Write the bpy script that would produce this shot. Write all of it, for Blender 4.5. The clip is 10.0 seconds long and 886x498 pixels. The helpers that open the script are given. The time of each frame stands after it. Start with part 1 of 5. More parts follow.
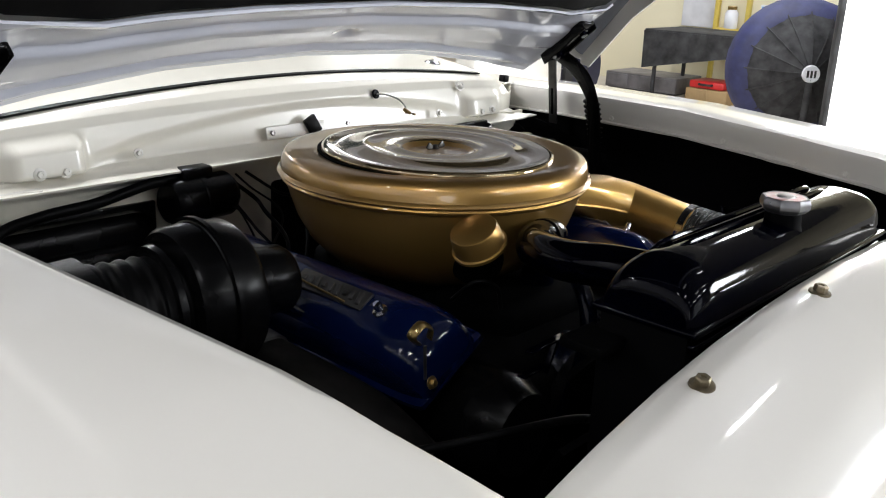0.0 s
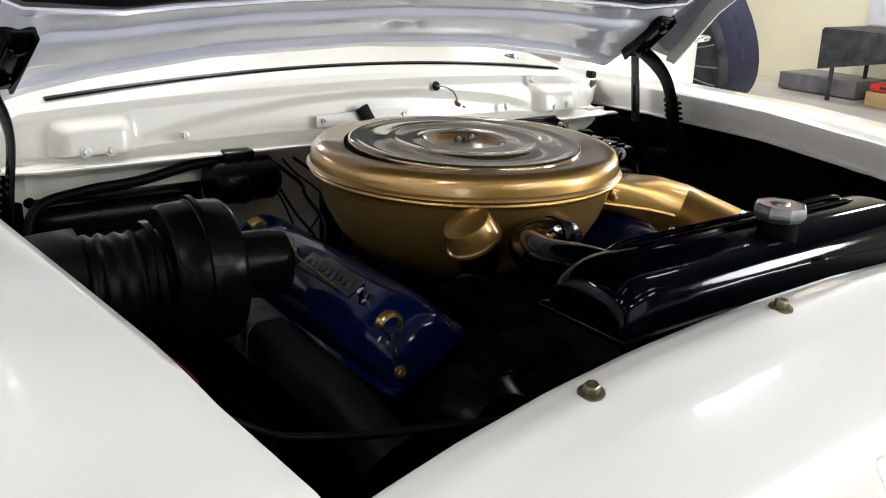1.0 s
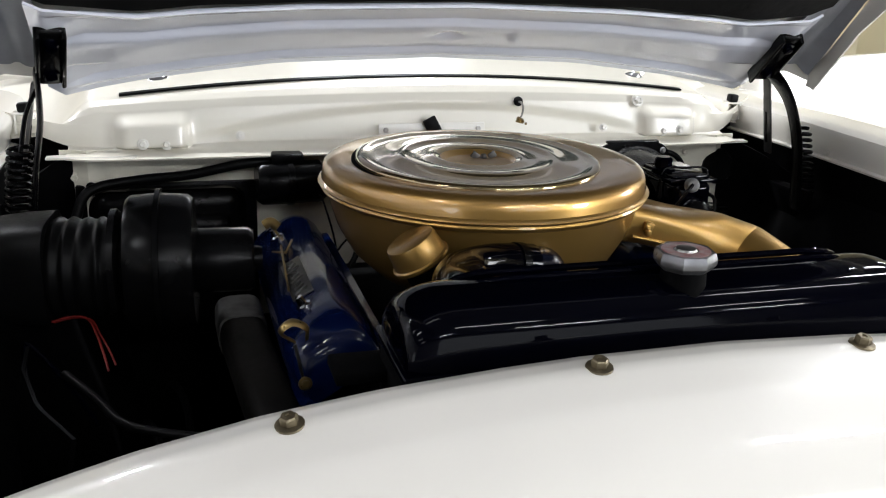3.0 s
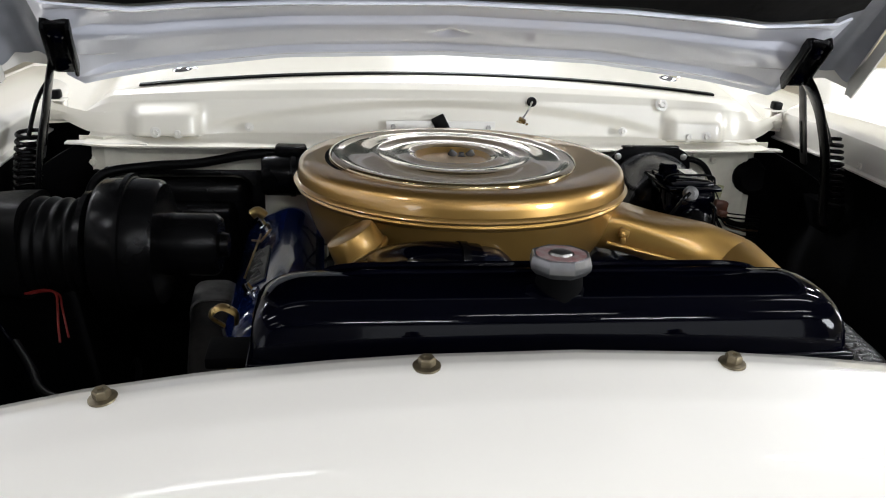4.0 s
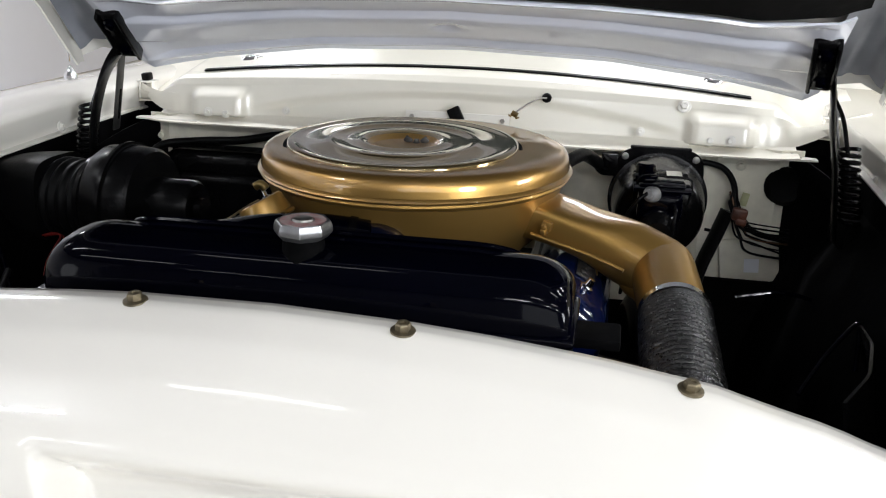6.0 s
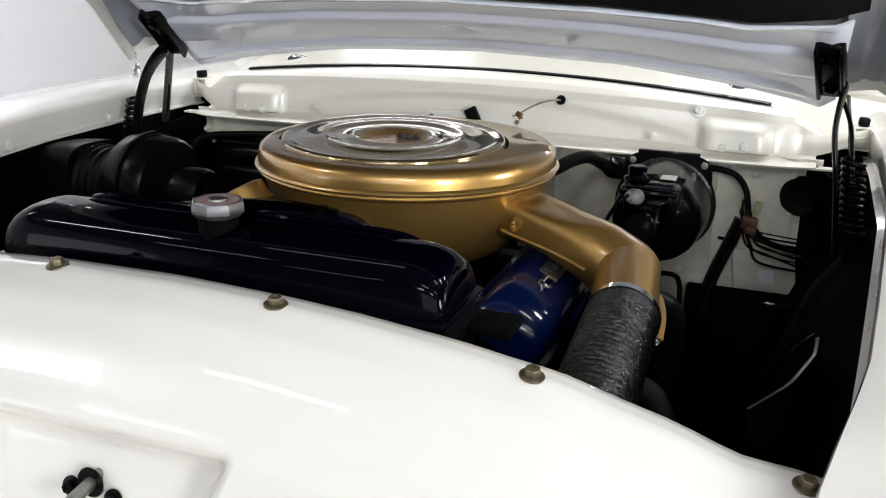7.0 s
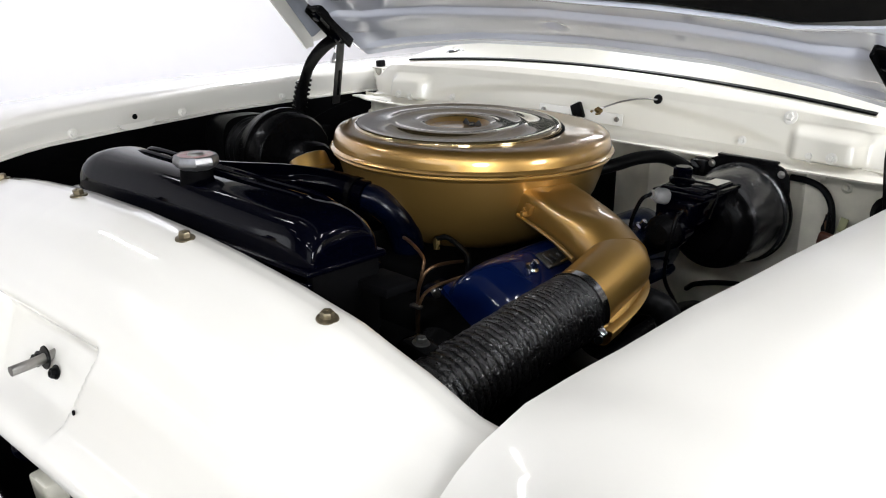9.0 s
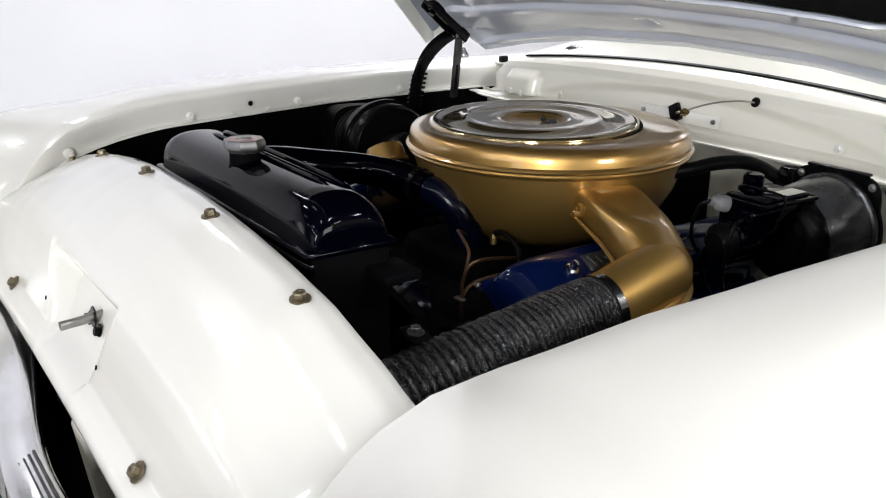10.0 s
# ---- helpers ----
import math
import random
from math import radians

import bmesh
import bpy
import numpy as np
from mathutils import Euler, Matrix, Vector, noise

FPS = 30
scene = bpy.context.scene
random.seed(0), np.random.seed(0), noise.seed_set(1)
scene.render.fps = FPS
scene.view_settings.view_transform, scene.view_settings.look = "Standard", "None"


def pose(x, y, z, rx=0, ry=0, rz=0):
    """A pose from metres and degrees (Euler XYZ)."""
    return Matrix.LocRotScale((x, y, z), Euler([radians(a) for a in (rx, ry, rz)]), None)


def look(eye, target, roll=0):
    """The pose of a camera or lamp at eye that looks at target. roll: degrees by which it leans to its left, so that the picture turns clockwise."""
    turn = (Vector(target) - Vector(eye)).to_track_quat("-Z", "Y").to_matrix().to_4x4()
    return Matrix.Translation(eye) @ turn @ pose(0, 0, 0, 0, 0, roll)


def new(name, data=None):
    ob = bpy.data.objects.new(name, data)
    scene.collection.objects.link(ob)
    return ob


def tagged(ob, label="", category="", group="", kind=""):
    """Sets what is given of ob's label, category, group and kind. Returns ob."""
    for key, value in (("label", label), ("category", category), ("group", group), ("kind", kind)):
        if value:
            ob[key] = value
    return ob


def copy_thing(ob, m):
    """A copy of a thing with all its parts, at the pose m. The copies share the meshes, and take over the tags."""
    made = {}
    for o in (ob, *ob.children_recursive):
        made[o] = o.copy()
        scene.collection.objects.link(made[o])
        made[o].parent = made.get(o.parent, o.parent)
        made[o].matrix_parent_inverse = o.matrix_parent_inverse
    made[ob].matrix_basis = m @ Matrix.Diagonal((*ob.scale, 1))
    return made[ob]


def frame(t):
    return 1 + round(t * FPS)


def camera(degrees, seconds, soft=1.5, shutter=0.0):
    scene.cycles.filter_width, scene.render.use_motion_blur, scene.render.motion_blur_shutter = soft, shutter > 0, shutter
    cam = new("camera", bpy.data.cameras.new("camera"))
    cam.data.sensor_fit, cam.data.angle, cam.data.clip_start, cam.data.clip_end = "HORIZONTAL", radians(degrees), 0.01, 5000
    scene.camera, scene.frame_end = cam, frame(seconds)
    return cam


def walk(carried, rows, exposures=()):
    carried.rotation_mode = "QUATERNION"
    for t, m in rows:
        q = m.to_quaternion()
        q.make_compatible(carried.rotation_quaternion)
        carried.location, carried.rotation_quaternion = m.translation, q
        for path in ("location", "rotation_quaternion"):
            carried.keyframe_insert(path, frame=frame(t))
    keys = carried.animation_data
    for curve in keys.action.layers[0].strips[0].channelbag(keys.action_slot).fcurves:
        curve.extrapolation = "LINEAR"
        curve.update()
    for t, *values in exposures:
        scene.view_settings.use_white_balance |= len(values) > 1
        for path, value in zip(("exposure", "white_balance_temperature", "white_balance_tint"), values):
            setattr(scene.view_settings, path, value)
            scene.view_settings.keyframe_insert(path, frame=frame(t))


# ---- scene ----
EXPO = [(0.0, -0.58), (0.5, -0.54), (1.0, -0.36), (1.5, -0.40), (2.0, -0.44), (2.5, -0.52), (3.0, -0.44), (4.5, -0.48), (5.0, -0.38), (6.5, -0.56), (7.5, -0.54), (8.0, -0.44), (8.5, -0.44), (9.5, -0.50), (10.0, -0.60)]
cam = camera(51.6, 10.0, 1.1)
# seconds, eye x y z, yaw, pitch, roll
PATH = [
    (0.0, -1.0344, -0.2953, 1.1646, -48.26, -17.66, 2.49),
    (0.5, -0.9531, -0.3710, 1.1661, -44.20, -18.08, 2.42),
    (1.0, -0.8618, -0.4479, 1.1671, -36.89, -18.33, 2.29),
    (1.5, -0.7766, -0.4962, 1.1678, -32.63, -18.31, 2.20),
    (2.0, -0.6667, -0.5347, 1.1674, -27.20, -18.24, 2.04),
    (2.5, -0.5581, -0.5657, 1.1677, -22.57, -18.17, 2.09),
    (3.0, -0.4417, -0.6003, 1.1686, -16.82, -17.98, 1.95),
    (3.2, -0.3960, -0.6050, 1.1630, -15.01, -17.79, 2.10),
    (4.3, -0.1240, -0.6610, 1.1690, -4.77, -18.07, 1.85),
    (4.5, -0.0687, -0.6658, 1.1635, -2.89, -17.91, 1.66),
    (5.0, 0.0484, -0.6897, 1.1654, 1.50, -18.16, 1.54),
    (5.2, 0.0950, -0.6980, 1.1680, 4.20, -18.33, 1.50),
    (6.3, 0.3670, -0.7130, 1.1730, 13.54, -18.10, 1.35),
    (6.5, 0.4131, -0.7051, 1.1675, 15.97, -17.89, 1.30),
    (7.0, 0.5413, -0.6870, 1.1667, 20.07, -17.95, 1.15),
    (7.5, 0.6580, -0.6619, 1.1669, 26.65, -18.02, 0.97),
    (8.0, 0.7849, -0.6294, 1.1671, 32.01, -18.02, 0.91),
    (8.5, 0.9026, -0.5857, 1.1665, 36.71, -18.00, 0.85),
    (9.0, 1.0104, -0.5241, 1.1649, 42.81, -17.99, 0.62),
    (9.5, 1.1019, -0.4456, 1.1642, 49.01, -18.08, 0.53),
    (10.0, 1.1636, -0.3603, 1.1639, 55.94, -18.26, 0.35),
]
walk(cam, [(t, pose(x, y, z, 90 + pitch, 0, yaw) @ pose(0, 0, 0, 0, 0, roll)) for t, x, y, z, yaw, pitch, roll in PATH], EXPO)

# ---------------------------------------------------------------- world and light
world = bpy.data.worlds.new("world")
scene.world = world
world.use_nodes = True
world.node_tree.nodes["Background"].inputs[0].default_value = (0.9, 0.95, 1.0, 1)
world.node_tree.nodes["Background"].inputs[1].default_value = 0.05


def area_lamp(name, m, sx, sy, power, colour):
    d = bpy.data.lights.new(name, "AREA")
    d.shape, d.size, d.size_y, d.energy, d.color = "RECTANGLE", sx, sy, power, colour
    ob = new(name, d)
    ob.matrix_world = m
    return ob


# fill light added in front of the south wall, which has no opening
area_lamp("front_fill", pose(2.2, -6.85, 1.5, 90, 0, 0), 4.4, 2.8, 106, (0.88, 0.935, 1.0))
# two unseen round lamps added behind the camera, one on either side
for lamp_x, lamp_y, power in ((-2.9, -3.0, 8), (3.3, -2.3, 150)):
    key = area_lamp("added_key", look((lamp_x, lamp_y, 1.10 if lamp_x < 0 else 1.5), (0, 0.8, 0.9)), 0.9, 0.9, power, (0.91, 0.95, 1.0))
    key.data.shape = "DISK"
# the fluorescent fittings, in rows across the garage; wall-side ones are added fill
TUBES = [(-0.95, -0.53), (2.15, -0.62), (2.9, 0.8), (-2.6, -1.3), (1.0, -3.4), (3.0, -3.4), (-2.8, -3.4), (0.2, -5.4), (2.4, -5.4), (4.4, -5.4), (-2.6, -5.4),
         (-1.6, 2.6), (0.6, 2.6), (3.4, 2.6), (-3.7, 0.2), (-3.7, 3.6), (6.6, 2.6), (6.6, 5.5)]
for lamp_x, lamp_y in TUBES:
    power = 110 if lamp_y > 2 else 100 if lamp_y > 0.5 else 34
    if lamp_x > 5:
        power = 80
    elif lamp_x < -3:
        power = 14 if lamp_y < 1 else 92
    elif abs(lamp_x) < 1 and -1 < lamp_y < 0:
        power = 3
    elif lamp_y == -0.62:
        power = 20
    elif lamp_y < -3:
        power = 8 if lamp_x < -2 else 115 if lamp_y < -5 else 28
    elif lamp_x < -1:
        power = 42 if lamp_y < 2 else power
    area_lamp("tube_light", pose(lamp_x, lamp_y, 3.465), 0.9, 0.14, power, (0.94, 0.96, 1.0))
# lamp added for the tall bright panel beside the driver's side fender
area_lamp("panel_fill", look((3.47, 0.84, 0.85), (2.54, 0.465, 0.80)), 0.75, 1.5, 60, (0.96, 0.97, 1.0))


# ---------------------------------------------------------------- materials
def material(name, colour, rough=0.5, metal=0.0, coat=0.0, vary=0.08, scale=8.0, bump=0.0, bump_scale=60.0, rvary=0.1,
             colour2=None, emit=0.0, spec=0.5):
    m = bpy.data.materials.new(name)
    m.use_nodes = True
    nt = m.node_tree
    b = nt.nodes["Principled BSDF"]
    tc = nt.nodes.new("ShaderNodeTexCoord")
    n1 = nt.nodes.new("ShaderNodeTexNoise")
    n1.inputs["Scale"].default_value, n1.inputs["Detail"].default_value = scale, 6
    nt.links.new(tc.outputs["Object"], n1.inputs["Vector"])
    mix = nt.nodes.new("ShaderNodeMix")
    mix.data_type = "RGBA"
    c2 = colour2 or tuple(max(0.0, c * (1 - vary * 2)) for c in colour)
    ramp = nt.nodes.new("ShaderNodeMapRange")
    ramp.inputs[1].default_value, ramp.inputs[2].default_value = 0.35, 0.7
    nt.links.new(n1.outputs["Fac"], ramp.inputs[0])
    nt.links.new(ramp.outputs[0], mix.inputs[0])
    mix.inputs[6].default_value, mix.inputs[7].default_value = (*colour, 1), (*c2, 1)
    nt.links.new(mix.outputs[2], b.inputs["Base Color"])
    n2 = nt.nodes.new("ShaderNodeTexNoise")
    n2.inputs["Scale"].default_value, n2.inputs["Detail"].default_value = bump_scale, 4
    nt.links.new(tc.outputs["Object"], n2.inputs["Vector"])
    rr = nt.nodes.new("ShaderNodeMapRange")
    rr.inputs[3].default_value, rr.inputs[4].default_value = max(0.02, rough - rvary), min(1.0, rough + rvary)
    nt.links.new(n2.outputs["Fac"], rr.inputs[0])
    nt.links.new(rr.outputs[0], b.inputs["Roughness"])
    b.inputs["Metallic"].default_value = metal
    b.inputs["Coat Weight"].default_value = coat
    b.inputs["Coat Roughness"].default_value = 0.04
    b.inputs["Specular IOR Level"].default_value = spec
    if bump:
        bp = nt.nodes.new("ShaderNodeBump")
        bp.inputs["Strength"].default_value, bp.inputs["Distance"].default_value = bump, 0.002
        nt.links.new(n2.outputs["Fac"], bp.inputs["Height"])
        nt.links.new(bp.outputs["Normal"], b.inputs["Normal"])
    if emit:
        b.inputs["Emission Color"].default_value = (*colour, 1)
        b.inputs["Emission Strength"].default_value = emit
    return m


CREAM = material("cream_paint", (0.75, 0.726, 0.668), 0.32, 0, 1.0, 0.015, 3.0, 0.02, 180, 0.05)
COWLPAINT = material("cowl_paint", (0.745, 0.712, 0.620), 0.36, 0, 0.8, 0.03, 5.0, 0.03, 120, 0.08)
COWLPAINT.node_tree.nodes["Principled BSDF"].inputs["Coat Roughness"].default_value = 0.20
HOODGREY = material("hood_underside_paint", (0.72, 0.74, 0.82), 0.14, 0.0, 1.0, 0.06, 5.0, 0.025, 120, 0.06)
FIREWALL = material("aged_firewall_paint", (0.78, 0.745, 0.625), 0.45, 0, 0.1, 0.17, 13.0, 0.1, 90, 0.1)
GOLD = material("gold_metallic_enamel", (0.465, 0.277, 0.075), 0.40, 0.85, 0.8, 0.07, 7.0, 0.02, 260, 0.03)
LIDENAMEL = material("polished_gold_enamel", (0.47, 0.276, 0.078), 0.36, 0.85, 1.0, 0.07, 7.0, 0.02, 260, 0.03)
LIDENAMEL.node_tree.nodes["Principled BSDF"].inputs["Coat IOR"].default_value = 1.6
LIDGOLD = material("worn_gold_lid", (0.36, 0.268, 0.120), 0.11, 0.85, 1.0, 0.16, 11.0, 0.02, 60, 0.03, (0.28, 0.195, 0.10))
LIDGOLD.node_tree.nodes["Principled BSDF"].inputs["Coat IOR"].default_value = 1.75
BLACKGLOSS = material("gloss_black_enamel", (0.0004, 0.0005, 0.0022), 0.06, 0, 0.0, 0.2, 6.0, 0.05, 55, 0.03, None, 0, 0.09)
BLACK = material("satin_black_paint", (0.0035, 0.0035, 0.0038), 0.25, 0, 0.0, 0.3, 9.0, 0.0, 60, 0.03, None, 0, 0.10)
# darkened hood paint: shade in the hollow hood corners put into the colour
HOODSHADE = material("shaded_hood_grey", (0.26, 0.27, 0.30), 0.45, 0, 0.2, 0.2, 9.0, 0.1, 90, 0.1)
# near-zero black: the deep shade of the bay put into the colour
DARKBAY = material("bay_shade_black", (0.0015, 0.0015, 0.0018), 0.75, 0, 0.0, 0.4, 9.0, 0.2, 60, 0.1, None, 0, 0.04)
RUBBER = material("black_rubber", (0.0035, 0.0035, 0.0037), 0.42, 0, 0.0, 0.3, 14.0, 0.15, 160, 0.12, None, 0, 0.08)
HOSEFAB = material("tarred_fabric_hose", (0.0035, 0.0033, 0.0036), 0.30, 0, 0.0, 0.5, 40.0, 0.7, 320, 0.14, None, 0, 0.6)
BLUE = material("dark_blue_engine_enamel", (0.0016, 0.0062, 0.040), 0.11, 0.0, 0.12, 0.12, 9.0, 0.02, 110, 0.06, None, 0, 0.28)
DARKSTEEL = material("dark_oiled_steel", (0.10, 0.098, 0.095), 0.45, 0.8, 0, 0.3, 25.0, 0.1, 140, 0.1)
CHROME = material("chrome", (0.72, 0.72, 0.73), 0.14, 1.0, 0, 0.1, 12.0, 0.05, 130, 0.08)
STEEL = material("dull_steel", (0.42, 0.41, 0.39), 0.38, 1.0, 0, 0.25, 30.0, 0.1, 160, 0.12)
BOLT = material("yellow_zinc_bolt", (0.24, 0.20, 0.13), 0.45, 0.85, 0, 0.3, 60.0, 0.1, 200, 0.12)
BRASS = material("brass", (0.33, 0.23, 0.09), 0.3, 0.9, 0, 0.2, 30.0, 0.05, 160, 0.1)
CAPGREY = material("cast_cap_metal", (0.22, 0.22, 0.225), 0.32, 0.85, 0, 0.2, 40.0, 0.1, 160, 0.12)
CAPRED = material("worn_red_cap_print", (0.40, 0.17, 0.16), 0.42, 0.5, 0, 0.3, 90.0, 0.05, 160, 0.1, (0.48, 0.43, 0.42))
PAD = material("black_insulation_pad", (0.004, 0.0035, 0.003), 0.9, 0, 0, 0.5, 18.0, 0.8, 45, 0.05, None, 0, 0.15)
COPPERWIRE = material("copper_pipe", (0.15, 0.085, 0.045), 0.4, 0.8, 0, 0.2, 30.0)
REDWIRE = material("red_wire_sleeve", (0.16, 0.01, 0.008), 0.45, 0, 0, 0.1, 20.0)
# engine blue darkened for the shade low in the bay
BLUEDARK = material("shaded_blue_enamel", (0.0009, 0.0022, 0.009), 0.20, 0.0, 0, 0.4, 12.0, 0.05, 90, 0.08, None, 0, 0.16)
CANISTER = material("satin_dark_grey_enamel", (0.10, 0.10, 0.104), 0.24, 0.8, 0.0, 0.15, 14.0, 0.06, 120, 0.10)
YELLOWED = material("yellowed_paper", (0.42, 0.42, 0.24), 0.7, 0, 0, 0.2, 40.0)
TERRACOTTA = material("orange_brown_plastic", (0.10, 0.028, 0.012), 0.5, 0, 0, 0.25, 40.0)
PALEPLASTIC = material("aged_pale_plastic", (0.19, 0.187, 0.185), 0.45, 0, 0, 0.2, 40.0)
HEATGREY = material("dull_grey_heat_paint", (0.011, 0.0098, 0.0088), 0.65, 0.0, 0, 0.4, 16.0, 0.2, 90, 0.1, None, 0, 0.2)
COLLAR = material("pale_heat_stained_collar", (0.11, 0.108, 0.105), 0.55, 0.2, 0, 0.4, 30.0, 0.2, 90, 0.1)
GLASSDARK = material("tinted_windscreen", (0.02, 0.03, 0.03), 0.06, 0, 0.5, 0.1, 4.0)

CREAMWALL = material("cream_wall_paint", (0.78, 0.72, 0.52), 0.7, 0, 0, 0.06, 1.2, 0.1, 50)
WHITEWALL = material("white_wall_paint", (0.88, 0.88, 0.94), 0.7, 0, 0, 0.03, 0.8, 0.1, 50)
DARKWALL = material("grey_wall", (0.22, 0.22, 0.235), 0.7, 0, 0, 0.1, 1.2, 0.1, 50)
FLOOR = material("polished_concrete", (0.46, 0.42, 0.37), 0.4, 0, 0, 0.15, 1.5, 0.1, 30)
CEIL = material("ceiling_grey", (0.14, 0.14, 0.15), 0.8, 0, 0, 0.05, 1.0)
CLOTH = material("black_cloth", (0.05, 0.05, 0.053), 0.85, 0, 0, 0.42, 9.0, 0.2, 40)
NAVY = material("navy_nylon", (0.03, 0.035, 0.11), 0.6, 0, 0, 0.2, 9.0, 0.2, 40)
DARKNAVY = material("dark_navy_nylon", (0.012, 0.014, 0.045), 0.6, 0, 0, 0.2, 9.0, 0.2, 40)
GREYMETAL = material("grey_cabinet", (0.22, 0.21, 0.22), 0.5, 0.2, 0, 0.3, 5.0)
REDPLASTIC = material("red_plastic", (0.55, 0.02, 0.02), 0.4)
YELLOW = material("yellow_frame", (0.65, 0.50, 0.10), 0.5)
SIGNBLUE = material("blue_poster", (0.06, 0.30, 0.70), 0.5)
PAPER = material("white_paper", (0.75, 0.76, 0.80), 0.7)
CARD = material("cardboard", (0.40, 0.27, 0.13), 0.8)
GLOWWHITE = material("lit_diffuser", (1.0, 1.0, 1.0), 0.6, 0, 0, 0, 1, 0, 60, 0.1, None, 9.0)
TUBE = material("fluorescent_tube", (1.0, 0.98, 0.96), 0.4, 0, 0, 0, 1, 0, 60, 0.1, None, 5.0)


# ---------------------------------------------------------------- helpers
def finish(bm, name, mat, sharp=38):
    bmesh.ops.recalc_face_normals(bm, faces=bm.faces)
    me = bpy.data.meshes.new(name)
    bm.to_mesh(me)
    bm.free()
    me.shade_smooth()
    me.set_sharp_from_angle(angle=radians(sharp))
    me.materials.append(mat)
    return me


def part(name, bm, mat, parent=None, label="", sharp=38):
    ob = new(name, finish(bm, name, mat, sharp))
    if parent is not None:
        ob.parent = parent
    if label:
        tagged(ob, label)
    return ob


def thing(name, label, category, group="", kind=""):
    return tagged(new(name), label, category, group, kind)


def join(*bms):
    out = bmesh.new()
    for b in bms:
        me = bpy.data.meshes.new("tmp")
        b.to_mesh(me)
        b.free()
        out.from_mesh(me)
        bpy.data.meshes.remove(me)
    return out


def box(sx, sy, sz, m=None, bevel=0.004, seg=2):
    bm = bmesh.new()
    bmesh.ops.create_cube(bm, size=1.0)
    bmesh.ops.scale(bm, vec=(sx, sy, sz), verts=bm.verts)
    if bevel:
        bmesh.ops.bevel(bm, geom=bm.edges[:], offset=bevel, segments=seg, profile=0.5, affect="EDGES")
    if m is not None:
        bmesh.ops.transform(bm, matrix=m, verts=bm.verts)
    return bm


def lathe(profile, seg=48, m=None, closed=False):
    """Turns (radius, height) pairs round z."""
    bm = bmesh.new()
    rings = []
    for r, z in profile:
        if r < 1e-6:
            rings.append([bm.verts.new((0, 0, z))])
        else:
            rings.append([bm.verts.new((r * math.cos(2 * math.pi * i / seg), r * math.sin(2 * math.pi * i / seg), z)) for i in range(seg)])
    pairs = list(zip(rings, rings[1:]))
    if closed:
        pairs.append((rings[-1], rings[0]))
    for a, b in pairs:
        for i in range(seg):
            j = (i + 1) % seg
            if len(a) == 1 and len(b) == 1:
                continue
            if len(a) == 1:
                bm.faces.new((a[0], b[j], b[i]))
            elif len(b) == 1:
                bm.faces.new((a[i], a[j], b[0]))
            else:
                bm.faces.new((a[i], a[j], b[j], b[i]))
    if m is not None:
        bmesh.ops.transform(bm, matrix=m, verts=bm.verts)
    return bm


def spline(points, n=8):
    """Catmull-Rom through the points."""
    p = [Vector(q) for q in points]
    p = [p[0] * 2 - p[1]] + p + [p[-1] * 2 - p[-2]]
    out = []
    for i in range(1, len(p) - 2):
        a, b, c, d = p[i - 1:i + 3]
        for k in range(n):
            t = k / n
            out.append(0.5 * ((2 * b) + (c - a) * t + (2 * a - 5 * b + 4 * c - d) * t * t + (3 * b - a - 3 * c + d) * t ** 3))
    out.append(p[-2])
    return out


def tube(points, radius, seg=14, smooth=8, cap=True, shape=None):
    """A pipe along the points; radius may be a function of 0..1; shape: outline in the pipe's cross plane."""
    pts = spline(points, smooth) if smooth else [Vector(q) for q in points]
    bm = bmesh.new()
    rings = []
    up = Vector((0, 0, 1))
    side = None
    for i, p in enumerate(pts):
        t = (pts[min(i + 1, len(pts) - 1)] - pts[max(i - 1, 0)]).normalized()
        if side is None:
            side = t.cross(up)
            if side.length < 1e-3:
                side = t.cross(Vector((0, 1, 0)))
        side = (side - t * side.dot(t)).normalized()
        nrm = side.cross(t)
        r = radius(i / (len(pts) - 1)) if callable(radius) else radius
        ring = []
        for k in range(seg):
            a = 2 * math.pi * k / seg
            ca, sa = (math.cos(a), math.sin(a)) if shape is None else shape(a, i / (len(pts) - 1))
            ring.append(bm.verts.new(p + side * (r * ca) + nrm * (r * sa)))
        rings.append(ring)
    for a, b in zip(rings, rings[1:]):
        for k in range(seg):
            bm.faces.new((a[k], a[(k + 1) % seg], b[(k + 1) % seg], b[k]))
    if cap:
        bm.faces.new(rings[0][::-1])
        bm.faces.new(rings[-1])
    return bm


def sheet(f, us, vs, thick=0.0):
    """A surface f(u, v) over the grid, given thickness downwards along its normals when thick is set."""
    bm = bmesh.new()
    g = [[bm.verts.new(f(u, v)) for v in vs] for u in us]
    for i in range(len(us) - 1):
        for j in range(len(vs) - 1):
            bm.faces.new((g[i][j], g[i + 1][j], g[i + 1][j + 1], g[i][j + 1]))
    if thick:
        bm.normal_update()
        bmesh.ops.solidify(bm, geom=bm.faces[:], thickness=thick)
    return bm


def lin(a, b, n):
    return [a + (b - a) * i / (n - 1) for i in range(n)]


def smooth(a, b, x):
    t = max(0.0, min(1.0, (x - a) / (b - a)))
    return t * t * (3 - 2 * t)


def interp(x, xs, ys):
    return float(np.interp(x, xs, ys))


def hexbolt(r=0.0065, h=0.006, washer=0.0105, wt=0.002):
    """A hex bolt with its washer, standing on z = 0."""
    w = lathe([(0, 0), (washer, 0), (washer * 0.97, wt * 0.7), (washer * 0.75, wt), (0, wt)], 20)
    hx = lathe([(0, wt * 0.8), (r, wt * 0.8), (r, wt + h * 0.8), (r * 0.85, wt + h), (r * 0.4, wt + h), (r * 0.35, wt + h - 0.0012), (0, wt + h - 0.0012)], 6)
    return join(w, hx)


